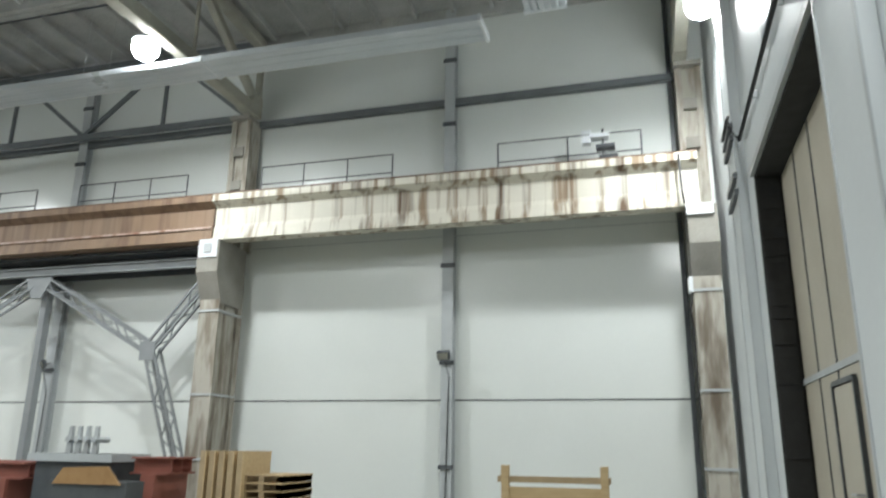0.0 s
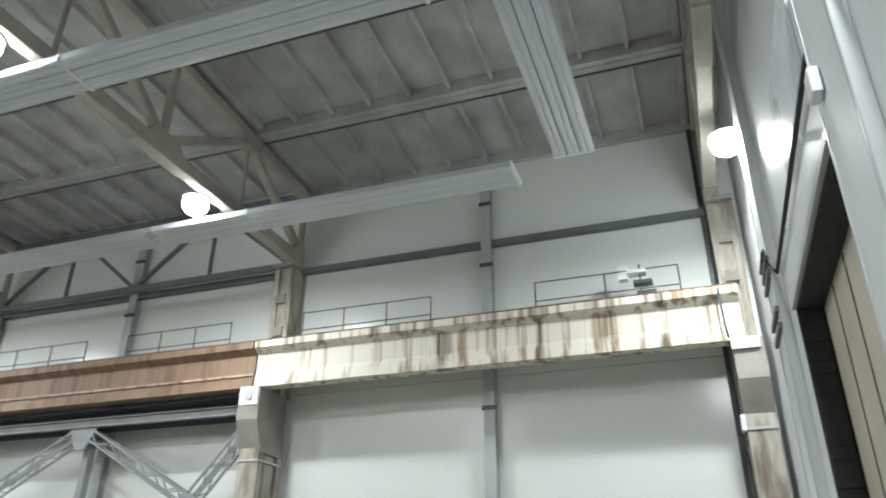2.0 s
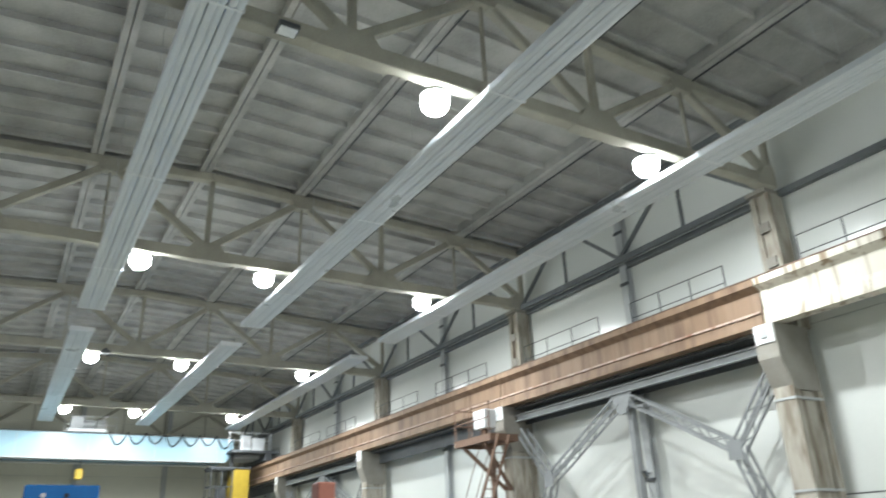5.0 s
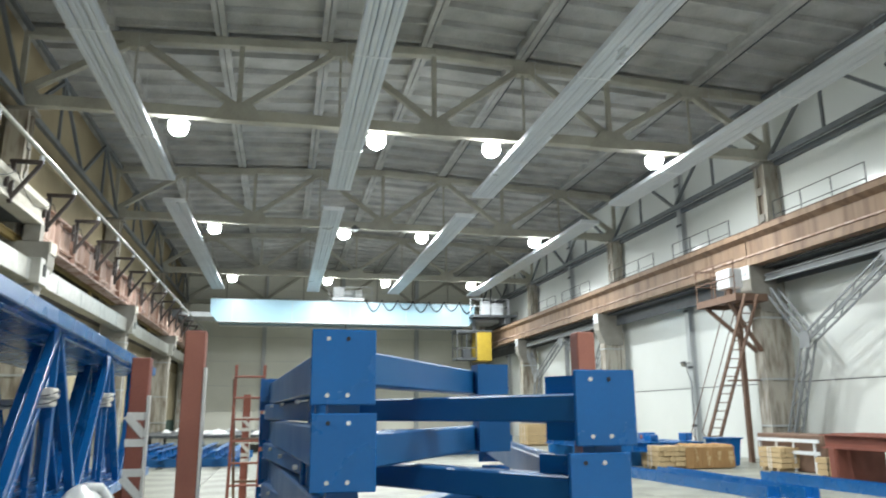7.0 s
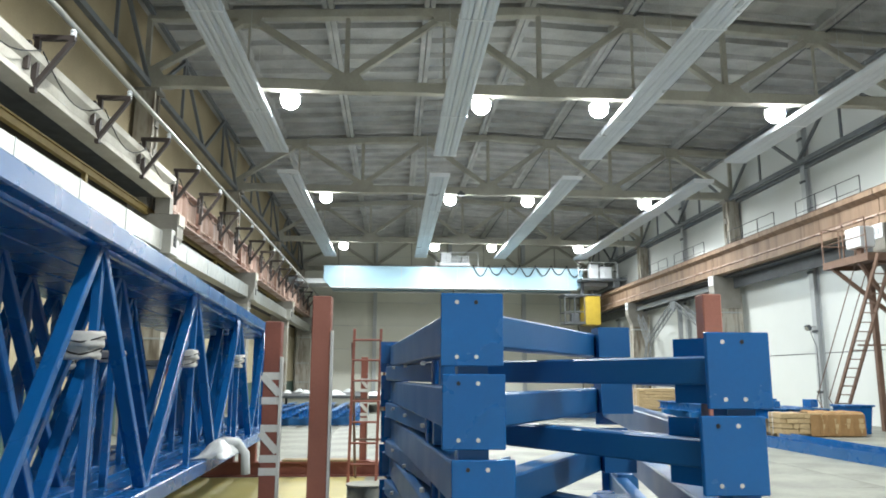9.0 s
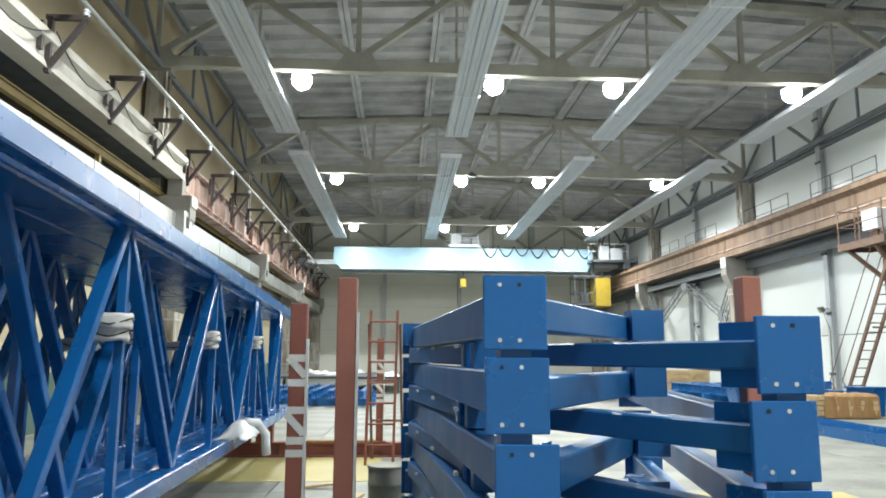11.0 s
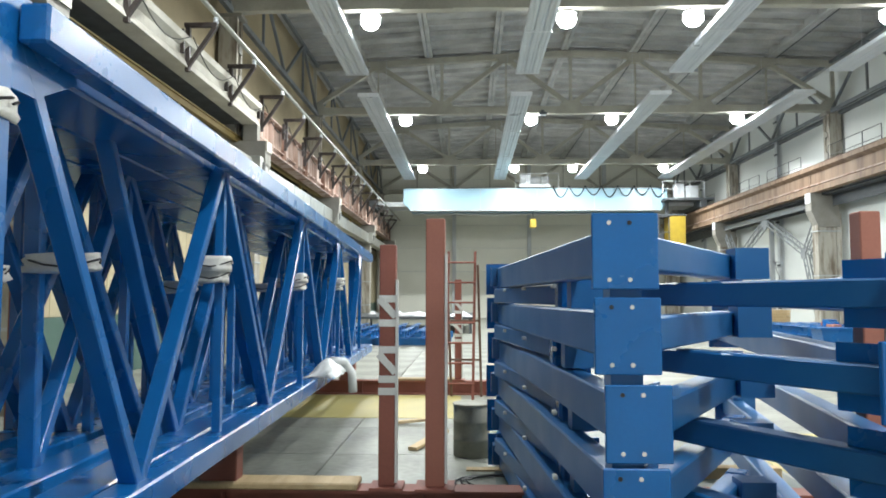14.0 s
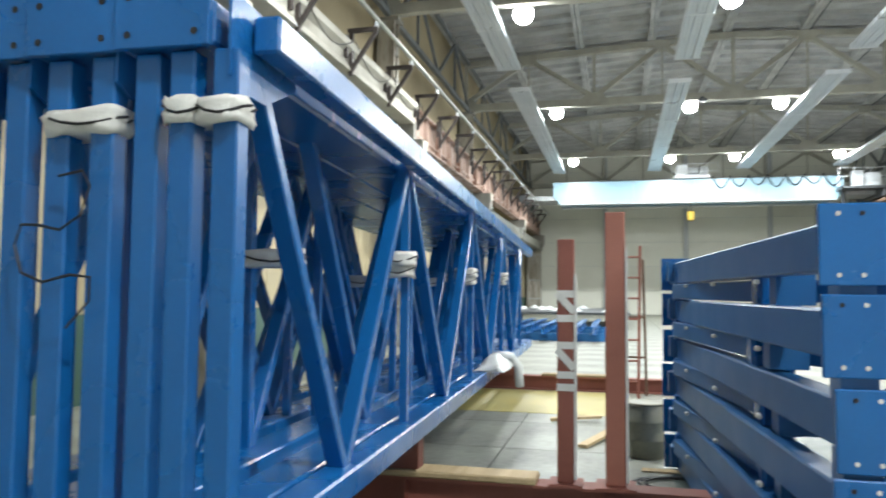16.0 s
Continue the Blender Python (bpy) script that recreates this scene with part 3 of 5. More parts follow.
for k in (1, 2, 3):
    x = WALL_R - 2.98 * k
    solid("roof_conduit", tube([(x + 0.2, 2.5, roof_z(x) - 0.33), (x + 0.2, 59.4, roof_z(x) - 0.33)], 0.025, 6), M_DARKST, "thin dark conduit along a roof slab joint", "conduit", "roof conduits")
for y in (12.65, 34.95):
    sq = thing("square_fixture", (11.35, y, 9.5), "small square white fixture under a truss, switched off", "fixture", "square fixtures")
    part("case", box(11.17, 11.52, y - 0.3, y - 0.02, 9.5, 9.6, 0.01), M_DARKST, sq)
    part("lens", box(11.2, 11.49, y - 0.27, y - 0.05, 9.485, 9.5), M_WHITEP, sq)
    part("bracket", box(11.27, 11.42, y - 0.04, y + 0.05, 9.55, 9.75), M_DARKST, sq)


# ---- west side: conductor pipe on brackets, duct, ochre beam ----
def conductor_bracket(y):
    t = thing("conductor_bracket", (2.2, y, 6.4), "dark steel triangular bracket on the girder's side", "bracket", "conductor brackets")
    part("upright", bar((2.2, y, 6.3), (2.2, y, 7.3), 0.09, 0.09), M_BRKT, t)
    part("arm", bar((2.12, y, 7.3), (2.82, y, 7.3), 0.09, 0.09), M_BRKT, t)
    part("brace", bar((2.2, y, 6.4), (2.78, y, 7.26), 0.08, 0.08, (0, 1, 0)), M_BRKT, t)
    part("side_bar", bar((2.2, y - 0.3, 7.1), (2.2, y - 0.3, 6.6), 0.08, 0.08), M_BRKT, t)
    part("tie", bar((2.2, y - 0.3, 6.85), (2.2, y, 6.85), 0.04, 0.04), M_BRKT, t)
    part("insulator", lathe([(0.04, 0), (0.06, 0.03), (0.04, 0.07), (0.06, 0.1), (0.03, 0.14)], (2.78, y, 7.33), 10), M_WHITEP, t, "pale ceramic insulator")


by = 4.5
while by < 58:
    conductor_bracket(by)
    by += 2.76
solid("conductor_pipe", tube([(2.78, 2.2, 7.53), (2.78, 59.5, 7.53)], 0.055, 10), M_GALV, "pale conductor pipe along the west girder", "pipe", smooth=True)
for k in range(20):
    y0 = 4.5 + 2.76 * k
    if y0 + 2.7 < 58:
        pts = [(2.3, y0 + 2.7 * i / 8, 7.05 - 0.45 * math.sin(math.pi * i / 8)) for i in range(9)]
        solid("slack_cable", tube(pts, 0.012, 5), M_CABLE, "thin black cable sagging between brackets", "cable", "slack cables on the girder")


def air_duct():
    t = thing("air_duct", (2.0, 2.0, 4.82), "rectangular galvanised air duct along the west columns", "duct")
    y = 2.45
    while y < 57.5:
        part("section", box(1.78, 2.18, y, y + 2.53, 4.86, 5.38, 0.006), M_GALV, t)
        part("flange", box(1.77, 2.19, y + 2.532, y + 2.548, 4.85, 5.39), M_STEEL, t)
        y += 2.55
    for y in (23.0, 35.0, 46.5):
        br = part("branch_box", box(1.8, 2.42, y, y + 0.75, 4.78, 5.44, 0.01), M_GALV, t)
        part("outlet_grille", box(2.422, 2.435, y + 0.2, y + 0.45, 5.0, 5.3), M_BLACK, br, "dark outlet grille")
    for y in COL_Y:
        part("support_arm", bar((1.7, y, 4.82), (2.35, y, 4.82), 0.06, 0.06), M_DARKST, t)


air_duct()
solid("ochre_beam", i_beam("y", 1.6, 6.0, 0.12, 0.2, 2.5, 59.5), M_OCHREST, "ochre painted steel beam behind the duct", "beam")
# thin dark band laid on the wall where the girder and walkway shade it
solid("trim", box(0.952, 0.985, 2.6, 59.4, 5.1, 6.39), M_WALLSHADE, "dark band painted for the shade on the wall behind the girder", "wall band", kind="structure")
for k in range(9):
    y = 7.2 + 6 * k
    solid("hanger_strut", box(1.55, 1.65, y, y + 0.12, 5.2, 5.9), M_OCHREST, "ochre steel strut under the beam", "strut", "struts under the ochre beam")

# ---- bridge crane far down the hall ----
def bridge_crane():
    t = thing("bridge_crane", (12.6, 51, 7.15), "pale blue overhead travelling crane with a yellow cab", "crane")
    for y in (50.9, 52.9):
        part("bridge_girder", prism([(4.3, 7.3), (20.6, 7.3), (21.0, 7.75), (21.0, 8.7), (3.85, 8.7), (3.85, 7.75)], "y", y, y + 0.5), M_CRANE, t)
        part("lower_flange", box(4.3, 20.6, y - 0.06, y + 0.56, 7.24, 7.3), M_STEEL, t)
        part("trolley_rail", box(3.9, 20.95, y + 0.2, y + 0.3, 8.7, 8.78), M_DARKST, t)
    for k in range(5):
        x = 5.2 + 3.7 * k
        part("web_joint", box(x - 0.015, x + 0.015, 50.885, 50.9, 7.32, 8.68), M_STEEL, t)
    for x in (1.95, 22.95):
        end = part("end_carriage", box(x - 0.22, x + 0.22, 49.7, 54.6, 7.3, 7.85, 0.03), M_DARKST, t)
        for y in (50.1, 54.2):
            part("wheel", prism([(y + 0.22 * math.cos(a * math.tau / 16), 7.44 + 0.22 * math.sin(a * math.tau / 16)) for a in range(16)], "x", x - 0.06, x + 0.06), M_STEEL, end)
        part("carriage_link", box(min(x, 12.6 + (x - 12.6) * 0.78), max(x, 12.6 + (x - 12.6) * 0.78), 51.0, 53.3, 7.55, 7.85), M_STEEL, t)
    tr = part("trolley_frame", box(11.4, 13.5, 50.9, 53.4, 8.79, 9.0, 0.02), M_WHITEP, t)
    part("hoist_drum", tube([(11.6, 51.8, 9.32), (13.2, 51.8, 9.32)], 0.3, 16), M_WHITEP, tr)
    part("motor", box(11.5, 12.2, 50.95, 51.4, 9.0, 9.65, 0.03), M_WHITEP, tr, "white motor housing")
    part("gearbox", box(12.9, 13.4, 51.0, 51.6, 9.0, 9.5, 0.03), M_STEEL, tr)
    rails = bmesh.new()
    for x in (11.2, 11.9, 12.6, 13.3, 14.0):
        add_tube(rails, [(x, 50.95, 8.7), (x, 50.95, 9.7)], 0.02, 5)
    for z in (9.2, 9.7):
        add_tube(rails, [(11.2, 50.95, z), (14.0, 50.95, z)], 0.02, 5)
    part("trolley_railing", rails, M_WHITEP, t)
    hook = part("hook_block", box(12.2, 12.6, 51.6, 52.0, 6.2, 6.8, 0.05), M_YELLOW, t)
    part("hook_ropes", tube([(12.4, 51.8, 6.75), (12.4, 51.8, 9.1)], 0.03, 6), M_DARKST, hook)
    for k in range(7):
        x0, x1 = 13.6 + 1.05 * k, 13.6 + 1.05 * (k + 1)
        pts = [(x0 + (x1 - x0) * i / 8, 50.78, 8.85 - (0.75 - 0.07 * (k % 3)) * math.sin(math.pi * i / 8)) for i in range(9)]
        part("festoon_cable", tube(pts, 0.035, 5), M_CABLE, t)
    part("platform", box(20.6, 23.6, 49.6, 50.85, 7.75, 7.9), M_DARKST, t, "dark service platform")
    part("control_cabinet", box(21.3, 21.9, 50.2, 50.7, 7.9, 8.9, 0.02), M_WHITEP, t, "white control cabinet")
    part("control_cabinet", box(22.0, 22.8, 50.2, 50.7, 7.9, 8.75, 0.02), M_WHITEP, t, "white control cabinet")
    pr = bmesh.new()
    for x in (20.4, 21.2, 22.1, 23.0):
        add_tube(pr, [(x, 49.65, 7.9), (x, 49.65, 8.95)], 0.022, 5)
    for z in (8.45, 8.95):
        add_tube(pr, [(20.4, 49.65, z), (23.0, 49.65, z)], 0.022, 5)
    part("platform_railing", pr, M_WHITEP, t)
    cab = part("cab_frame", box(19.5, 20.9, 50.0, 51.4, 4.95, 5.1), M_DARKST, t)
    part("cab_wall", box(20.9, 21.9, 50.0, 51.4, 4.9, 6.8, 0.03), M_YELLOW, cab, "yellow cab side")
    cf = bmesh.new()
    for x in (19.55, 20.2, 20.85):
        for y in (50.03, 51.37):
            add_bar(cf, (x, y, 5.05), (x, y, 6.75), 0.06, 0.06)
    for z in (5.75, 6.75):
        for y in (50.03, 51.37):
            add_bar(cf, (19.52, y, z), (20.9, y, z), 0.06, 0.06)
        add_bar(cf, (19.55, 50.0, z), (19.55, 51.4, z), 0.06, 0.06)
    part("cab_grille", cf, M_DARKST, cab)
    part("cab_roof", box(19.45, 21.95, 49.95, 51.45, 6.8, 6.9), M_DARKST, cab)
    part("cab_seat", box(20.1, 20.6, 50.5, 51.0, 5.1, 5.7, 0.04), M_DARKST, cab)
    part("cab_hanger", box(20.8, 21.0, 50.6, 50.8, 6.9, 7.76), M_DARKST, t)


bridge_crane()


# ---- gate in the south wall ----
def gate():
    t = thing("sliding_gate", ((GX0 + GX1) / 2, GABLE - 0.36, 0), "closed cream panelled gate with a wicket door in a dark frame", "gate")
    y = GABLE - 0.34
    xs = [GX0 + 0.02 + (GX1 - GX0 - 0.04) * k / 5 for k in range(6)]
    for k in range(5):
        for z0, z1 in ((0.05, 2.25), (2.32, GZ)):
            part("gate_panel", box(xs[k] + 0.012, xs[k + 1] - 0.012, y - 0.05, y, z0, z1, 0.008), M_GATE, t)
    part("gate_rail", box(GX0, GX1, y - 0.04, y + 0.02, 2.25, 2.32), M_STEEL, t)
    for x in xs[1:5]:
        part("gate_stile", box(x - 0.012, x + 0.012, y - 0.04, y + 0.012, 0.05, GZ), M_DARKST, t)
    d = part("wicket_door", box(16.25, 17.05, y + 0.004, y + 0.03, 0.12, 2.08, 0.006), M_GATE, t)
    fr = bmesh.new()
    for a, b in (((16.2, 0.1), (16.2, 2.12)), ((17.1, 0.1), (17.1, 2.12)), ((16.2, 2.12), (17.1, 2.12))):
        add_bar(fr, (a[0], y + 0.02, a[1]), (b[0], y + 0.02, b[1]), 0.05, 0.05, (0, 1, 0))
    part("wicket_frame", fr, M_DARKST, d)
    hd = bmesh.new()
    add_tube(hd, [(16.35, y + 0.03, 1.05), (16.35, y + 0.09, 1.05), (16.55, y + 0.09, 1.05)], 0.014, 6)
    for z in (0.7, 0.8, 0.9):
        add_bar(hd, (16.32, y + 0.04, z), (16.55, y + 0.04, z), 0.02, 0.03)
    part("door_handle", hd, M_STEEL, d, "steel lever handle and bolt")
    for xa, xb, za, zb in ((GX1 - 0.03, GX1, 0, GZ), (GX0, GX0 + 0.03, 0, GZ), (GX0 + 0.03, GX1 - 0.03, GZ - 0.03, GZ - 0.002)):
        part("seal", box(xa, xb, GABLE - 0.38, GABLE - 0.002, za, zb), M_BLACK, t, "black rubber seal lining the opening")
    rough = bmesh.new()
    r = random.Random(4)
    for k in range(60):
        z = 0.1 + 5.0 * k / 60
        add_box(rough, GX1 - 0.05 - r.random() * 0.03, GX1 - 0.02, GABLE - 0.3, GABLE - 0.02, z, z + 0.0835)
    part("ragged_seal_edge", rough, M_BLACK, t)


gate()


def gate_pillar(x0, x1, depth, label, top=12.4):
    t = thing("frame_pillar", ((x0 + x1) / 2, GABLE, 0), label, "pillar")
    prof = [(x0, GABLE + 0.003), (x1, GABLE + 0.003), (x1, GABLE + depth), (x0, GABLE + depth)]
    part("section", prism(prof, "z", 0, top), M_GABLE, t)
    part("edge_trim", box(x0 - 0.015, x0 + 0.03, GABLE + depth, GABLE + depth + 0.012, 0, top), M_STEEL, t)
    part("edge_trim", box(x1 - 0.03, x1 + 0.015, GABLE + depth, GABLE + depth + 0.012, 0, top), M_STEEL, t)
    return t


gate_pillar(13.1, GX0 - 0.02, 0.12, "light grey steel pillar beside the gate", 7.2)
pil = gate_pillar(19.35, 20.25, 0.14, "tall white boxed pillar on the end wall")
for z in (5.05, 5.3, 5.9, 6.1):
    part("bracket_bar", box(19.3, 20.3, GABLE + 0.14, GABLE + 0.2, z, z + 0.09), M_DARKST, pil, "dark steel bracket bar")
solid("gate_lintel_trim", box(GX0, GX1 + 0.02, GABLE + 0.003, GABLE + 0.05, GZ, GZ + 0.1), M_STEEL, "grey metal trim over the gate", "trim", kind="structure")
grille = thing("wall_grille", (15.5, GABLE, 6.0), "white louvred grille on the end wall", "grille")
part("grille_frame", box(14.6, 16.9, GABLE + 0.003, GABLE + 0.02, 6.05, 7.3), M_WHITEP, grille)
for k in range(22):
    x = 14.7 + 0.1 * k
    part("slat", box(x, x + 0.055, GABLE + 0.02, GABLE + 0.045, 6.1, 7.25), M_WHITEP, grille)
solid("conduit", tube([(2.0, 1.83, 5.85), (19.2, 1.83, 5.85), (19.3, 1.94, 6.1), (19.36, 1.94, 6.3), (20.3, 1.94, 6.32), (20.34, 1.8, 6.3)], 0.028, 8), M_CABLE, "black cable conduit along the end wall", "conduit", smooth=True)
for k in range(8):
    x = 3 + 2.1 * k
    solid("conduit_clip", box(x, x + 0.05, GABLE + 0.003, GABLE + 0.06, 5.8, 5.9), M_WHITEP, "small white conduit clip on the end wall", "clip", "conduit clips")
solid("junction_box", box(13.75, 13.95, GABLE + 0.135, GABLE + 0.22, 5.1, 5.35, 0.01), M_WHITEP, "small white junction box on the gate pillar", "junction box")
gx = thing("switch_box", (22.95, 2.5, 4.4), "white electric switch box on the corner column", "switch box")
part("case", box(22.8, 23.02, 2.42, 2.5, 4.35, 4.65, 0.01), M_WHITEP, gx)
part("cover", box(22.82, 23.0, 2.5, 2.515, 4.37, 4.63), M_GALV, gx)
solid("hanging_cable", tube([(22.9, 2.44, 4.35), (22.85, 2.5, 4.0), (23.0, 2.46, 3.7), (23.06, 2.45, 2.0)], 0.016, 6), M_CABLE, "black cable looping from the switch box", "cable")
solid("column_conduit", tube([(23.04, 2.42, 4.65), (23.03, 2.43, 6.0), (22.6, 2.5, 6.3), (22.62, 2.52, 7.1)], 0.022, 6), M_CABLE, "black conduit up the corner column", "conduit")


def flood_light(y, z):
    t = thing("flood_light", (23.9, y, z), "small grey flood light on a wall post, switched off", "lamp", "flood lights on wall posts")
    part("body", bar((23.78, y, z), (23.68, y, z - 0.05), 0.28, 0.2, (0, 0, 1), 0.015), M_DARKST, t)
    part("glass", bar((23.675, y, z - 0.052), (23.668, y, z - 0.056), 0.22, 0.15, (0, 0, 1)), M_GALV, t)
    part("bracket", bar((23.78, y, z), (24.02, y, z + 0.02), 0.05, 0.03), M_DARKST, t)
    part("cable", tube([(23.8, y, z - 0.1), (23.85, y - 0.1, z - 0.5), (23.98, y - 0.05, z - 0.7), (23.98, y, 0.3)], 0.012, 5), M_CABLE, t)


for y in (7.6, 18.3, 29.4, 41.3):
    flood_light(y, 3.4)
sign = thing("wall_fixture", (23.6, 4.2, 7.0), "small white bracketed fixture on the girder walkway", "fixture")
part("post", tube([(23.5, 4.0, 6.98 + RISE), (23.5, 4.0, 8.2)], 0.02, 6), M_DARKST, sign)
for z, o in ((7.95, 0.12), (7.7, 0.0), (7.45, -0.06)):
    part("arm_plate", box(23.35, 23.6, 3.75 + o, 4.15 + o, z, z + 0.09, 0.01), M_DARKST if z < 7.9 else M_WHITEP, sign)
part("joint_cover_box", box(23.4, 23.6, 4.25, 4.45, 7.85, 8.15, 0.01), M_WHITEP, sign)

# conduit line on the wall under the girder, stair and platform at the second column
def access_stair():
    t = thing("access_stair", (22.3, 24.0, 0), "brown steel access ladder and platform on a column", "stair")
    x0, x1 = 21.75, 22.85
    part("platform_deck", box(x0, x1, 22.75, 24.95, 4.98, 5.06), M_RUSTL, t)
    for y in (22.8, 24.9):
        part("platform_beam", box(x0, x1, y - 0.04, y + 0.04, 4.84, 4.98), M_RUSTL, t)
    for x in (x0 + 0.04, x1 - 0.04):
        part("edge_beam", box(x - 0.04, x + 0.04, 22.84, 24.86, 4.84, 4.98), M_RUSTL, t)
    part("knee_brace", bar((x0 + 0.1, 24.6, 4.86), (22.98, 23.75, 3.4), 0.1, 0.1, (0, 1, 0)), M_RUSTL, t)
    part("knee_brace", bar((x0 + 0.1, 23.3, 4.86), (22.98, 23.5, 3.4), 0.1, 0.1, (0, 1, 0)), M_RUSTL, t)
    part("wall_tie", bar((22.1, 24.1, 2.5), (23.05, 23.7, 2.5), 0.05, 0.05), M_RUSTL, t)
    for x, y in ((x0, 22.8), (x0, 23.85), (x0, 24.9), (22.3, 24.9), (22.8, 24.9)):
        part("railing_post", tube([(x + 0.02, y, 5.05), (x + 0.02, y, 6.1)], 0.022, 5), M_RUSTL, t)
    for z in (5.58, 6.1):
        part("handrail", tube([(x0 + 0.02, 22.8, z), (x0 + 0.02, 24.9, z), (22.82, 24.9, z)], 0.02, 5), M_RUSTL, t)
    part("white_box", box(21.85, 22.3, 23.15, 23.85, 5.3, 5.9, 0.02), M_WHITEP, t, "white cabinet on the platform")
    part("box_stand", box(22.0, 22.1, 23.4, 23.6, 5.06, 5.3), M_RUSTL, t)
    a, b = Vector((22.1, 22.5, 4.98)), Vector((22.1, 25.55, 0.0))
    s = Vector((0.21, 0, 0))
    for o in (-1, 1):
        part("stringer", bar(a + o * s, b + o * s, 0.05, 0.11), M_RUSTL, t)
    for k in range(1, 19):
        p = a + (b - a) * k / 19
        part("rung", tube([p - s, p + s], 0.018, 6), M_RUSTL, t)
    for o in (-1, 1):
        part("ladder_rail", tube([(22.1 + o * 0.2, 23.55, 4.85), (22.1 + o * 0.2, 26.1, 0.9)], 0.016, 5), M_RUSTL, t)
        part("rail_foot", tube([(22.1 + o * 0.2, 26.1, 0.9), (22.1 + o * 0.2, 25.45, 0.2)], 0.016, 5), M_RUSTL, t)


access_stair()
solid("brown_post", box(22.86, 23.0, 24.36, 24.5, 0, 5.0), M_RUSTL, "rusty steel post beside the column", "post")


# ---- blue steel trusses bundled on the west half of the floor ----
SKEW = 0.032  # the bundle lies a little askew to the hall


def box_truss(xc, shift, outer):
    """A blue box truss: chords of tube, posts and diagonals in two planes, end plate with bolt holes."""
    t = thing("steel_truss", (xc, 5.4, 0.58), "blue painted steel roof truss, wrapped at mid-height, resting on red beams", "truss", "bundle of blue trusses")
    y0, y1 = 5.42, 16.4

    def low(y):
        return 2.345 - 0.018 * (y - 5.6)
    part("top_chord", bar((xc, y0 + 0.02, low(y0) + 0.07), (xc, 15.9, low(15.9) + 0.07), 0.34, 0.15, bevel=0.012), M_BLUE, t)
    part("bottom_chord", box(xc - 0.11, xc + 0.11, y0 + 0.15, y1, 0.6, 0.73, 0.01), M_BLUE, t)
    ep = part("end_plate", box(xc - 0.171, xc + 0.171, y0 - 0.015, y0 + 0.01, 2.33, 2.56, 0.003), M_BLUE, t)
    for dx in (-0.12, 0.12):
        for z in (2.375, 2.5):
            part("bolt_hole", prism([(xc + dx + 0.012 * math.cos(a * math.tau / 10), z + 0.012 * math.sin(a * math.tau / 10)) for a in range(10)], "y", y0 - 0.018, y0 - 0.0155), M_BLACK, ep)
    tops = [y for y in (5.62 + max(0, shift), 7.8 + shift, 10.35 + shift, 12.8 + shift, 15.2 + shift) if y < 15.6]
    bots = [max(5.65, 6.65 + shift), 9.05 + shift, 11.55 + shift, 14.0 + shift]
    for dx in ((0.055, 0.21) if outer else (0.1, 0.265)):
        part("end_post", box(xc + dx - 0.045, xc + dx + 0.045, y0 + 0.03, y0 + 0.11, 0.62, 2.33, 0.006), M_BLUE, t)
        part("post_foot", box(xc + dx - 0.07, xc + dx + 0.07, y0 + 0.02, y0 + 0.14, 0.6, 0.625), M_BLUE, t)
    for dx in ((-0.1, 0.19) if outer else (-0.08, 0.08)):
        x = xc + dx
        for k, yt in enumerate(tops):
            zt = low(yt)
            off = 1.25 if dx in (-0.08, -0.1) else 0.0
            if off:
                yt, zt = yt + off, low(yt + off)
                if yt > 15.6:
                    continue
            if yt > 7:
                part("upright", bar((x, yt + 0.05, 0.7), (x, yt + 0.05, zt), 0.05, 0.05), M_BLUE, t)
            for yb in (v + off for v in bots):
                if 0 < yb - yt < 1.7 or 0 < yt - yb < 1.7:
                    part("diagonal", bar((x, yt, zt + 0.04), (x, yb, 0.7), 0.06, 0.085, (1, 0, 0), 0.006), M_BLUE, t)
    part("gusset", prism([(y0 + 0.02, 2.52), (5.86, 2.5), (5.97, 2.325), (5.7, 2.2), (y0 + 0.1, 2.2), (y0 + 0.02, 2.24)], "x", xc + (0.222 if outer else 0.152), xc + (0.232 if outer else 0.162)), M_BLUE, t)
    if outer:
        part("side_chord", bar((xc + 0.29, 5.57, low(5.57) + 0.065), (xc + 0.29, 15.9, low(15.9) + 0.065), 0.1, 0.13, bevel=0.01), M_BLUE, t)
        part("side_bottom_chord", box(xc + 0.13, xc + 0.29, y0 + 0.1, y1, 0.6, 0.73, 0.01), M_BLUE, t)
    part("far_post", box(xc - 0.06, xc + 0.06, 15.75, 15.86, 0.7, low(15.8) + 0.01), M_BLUE, t)
    t.rotation_euler.z = SKEW
    return t


TRUSS_X = (6.47, 6.125, 5.78, 5.435)
for x, sh in zip(TRUSS_X, (0.0, -1.2, 0.0, -1.2)):
    box_truss(x, sh, x == TRUSS_X[0])


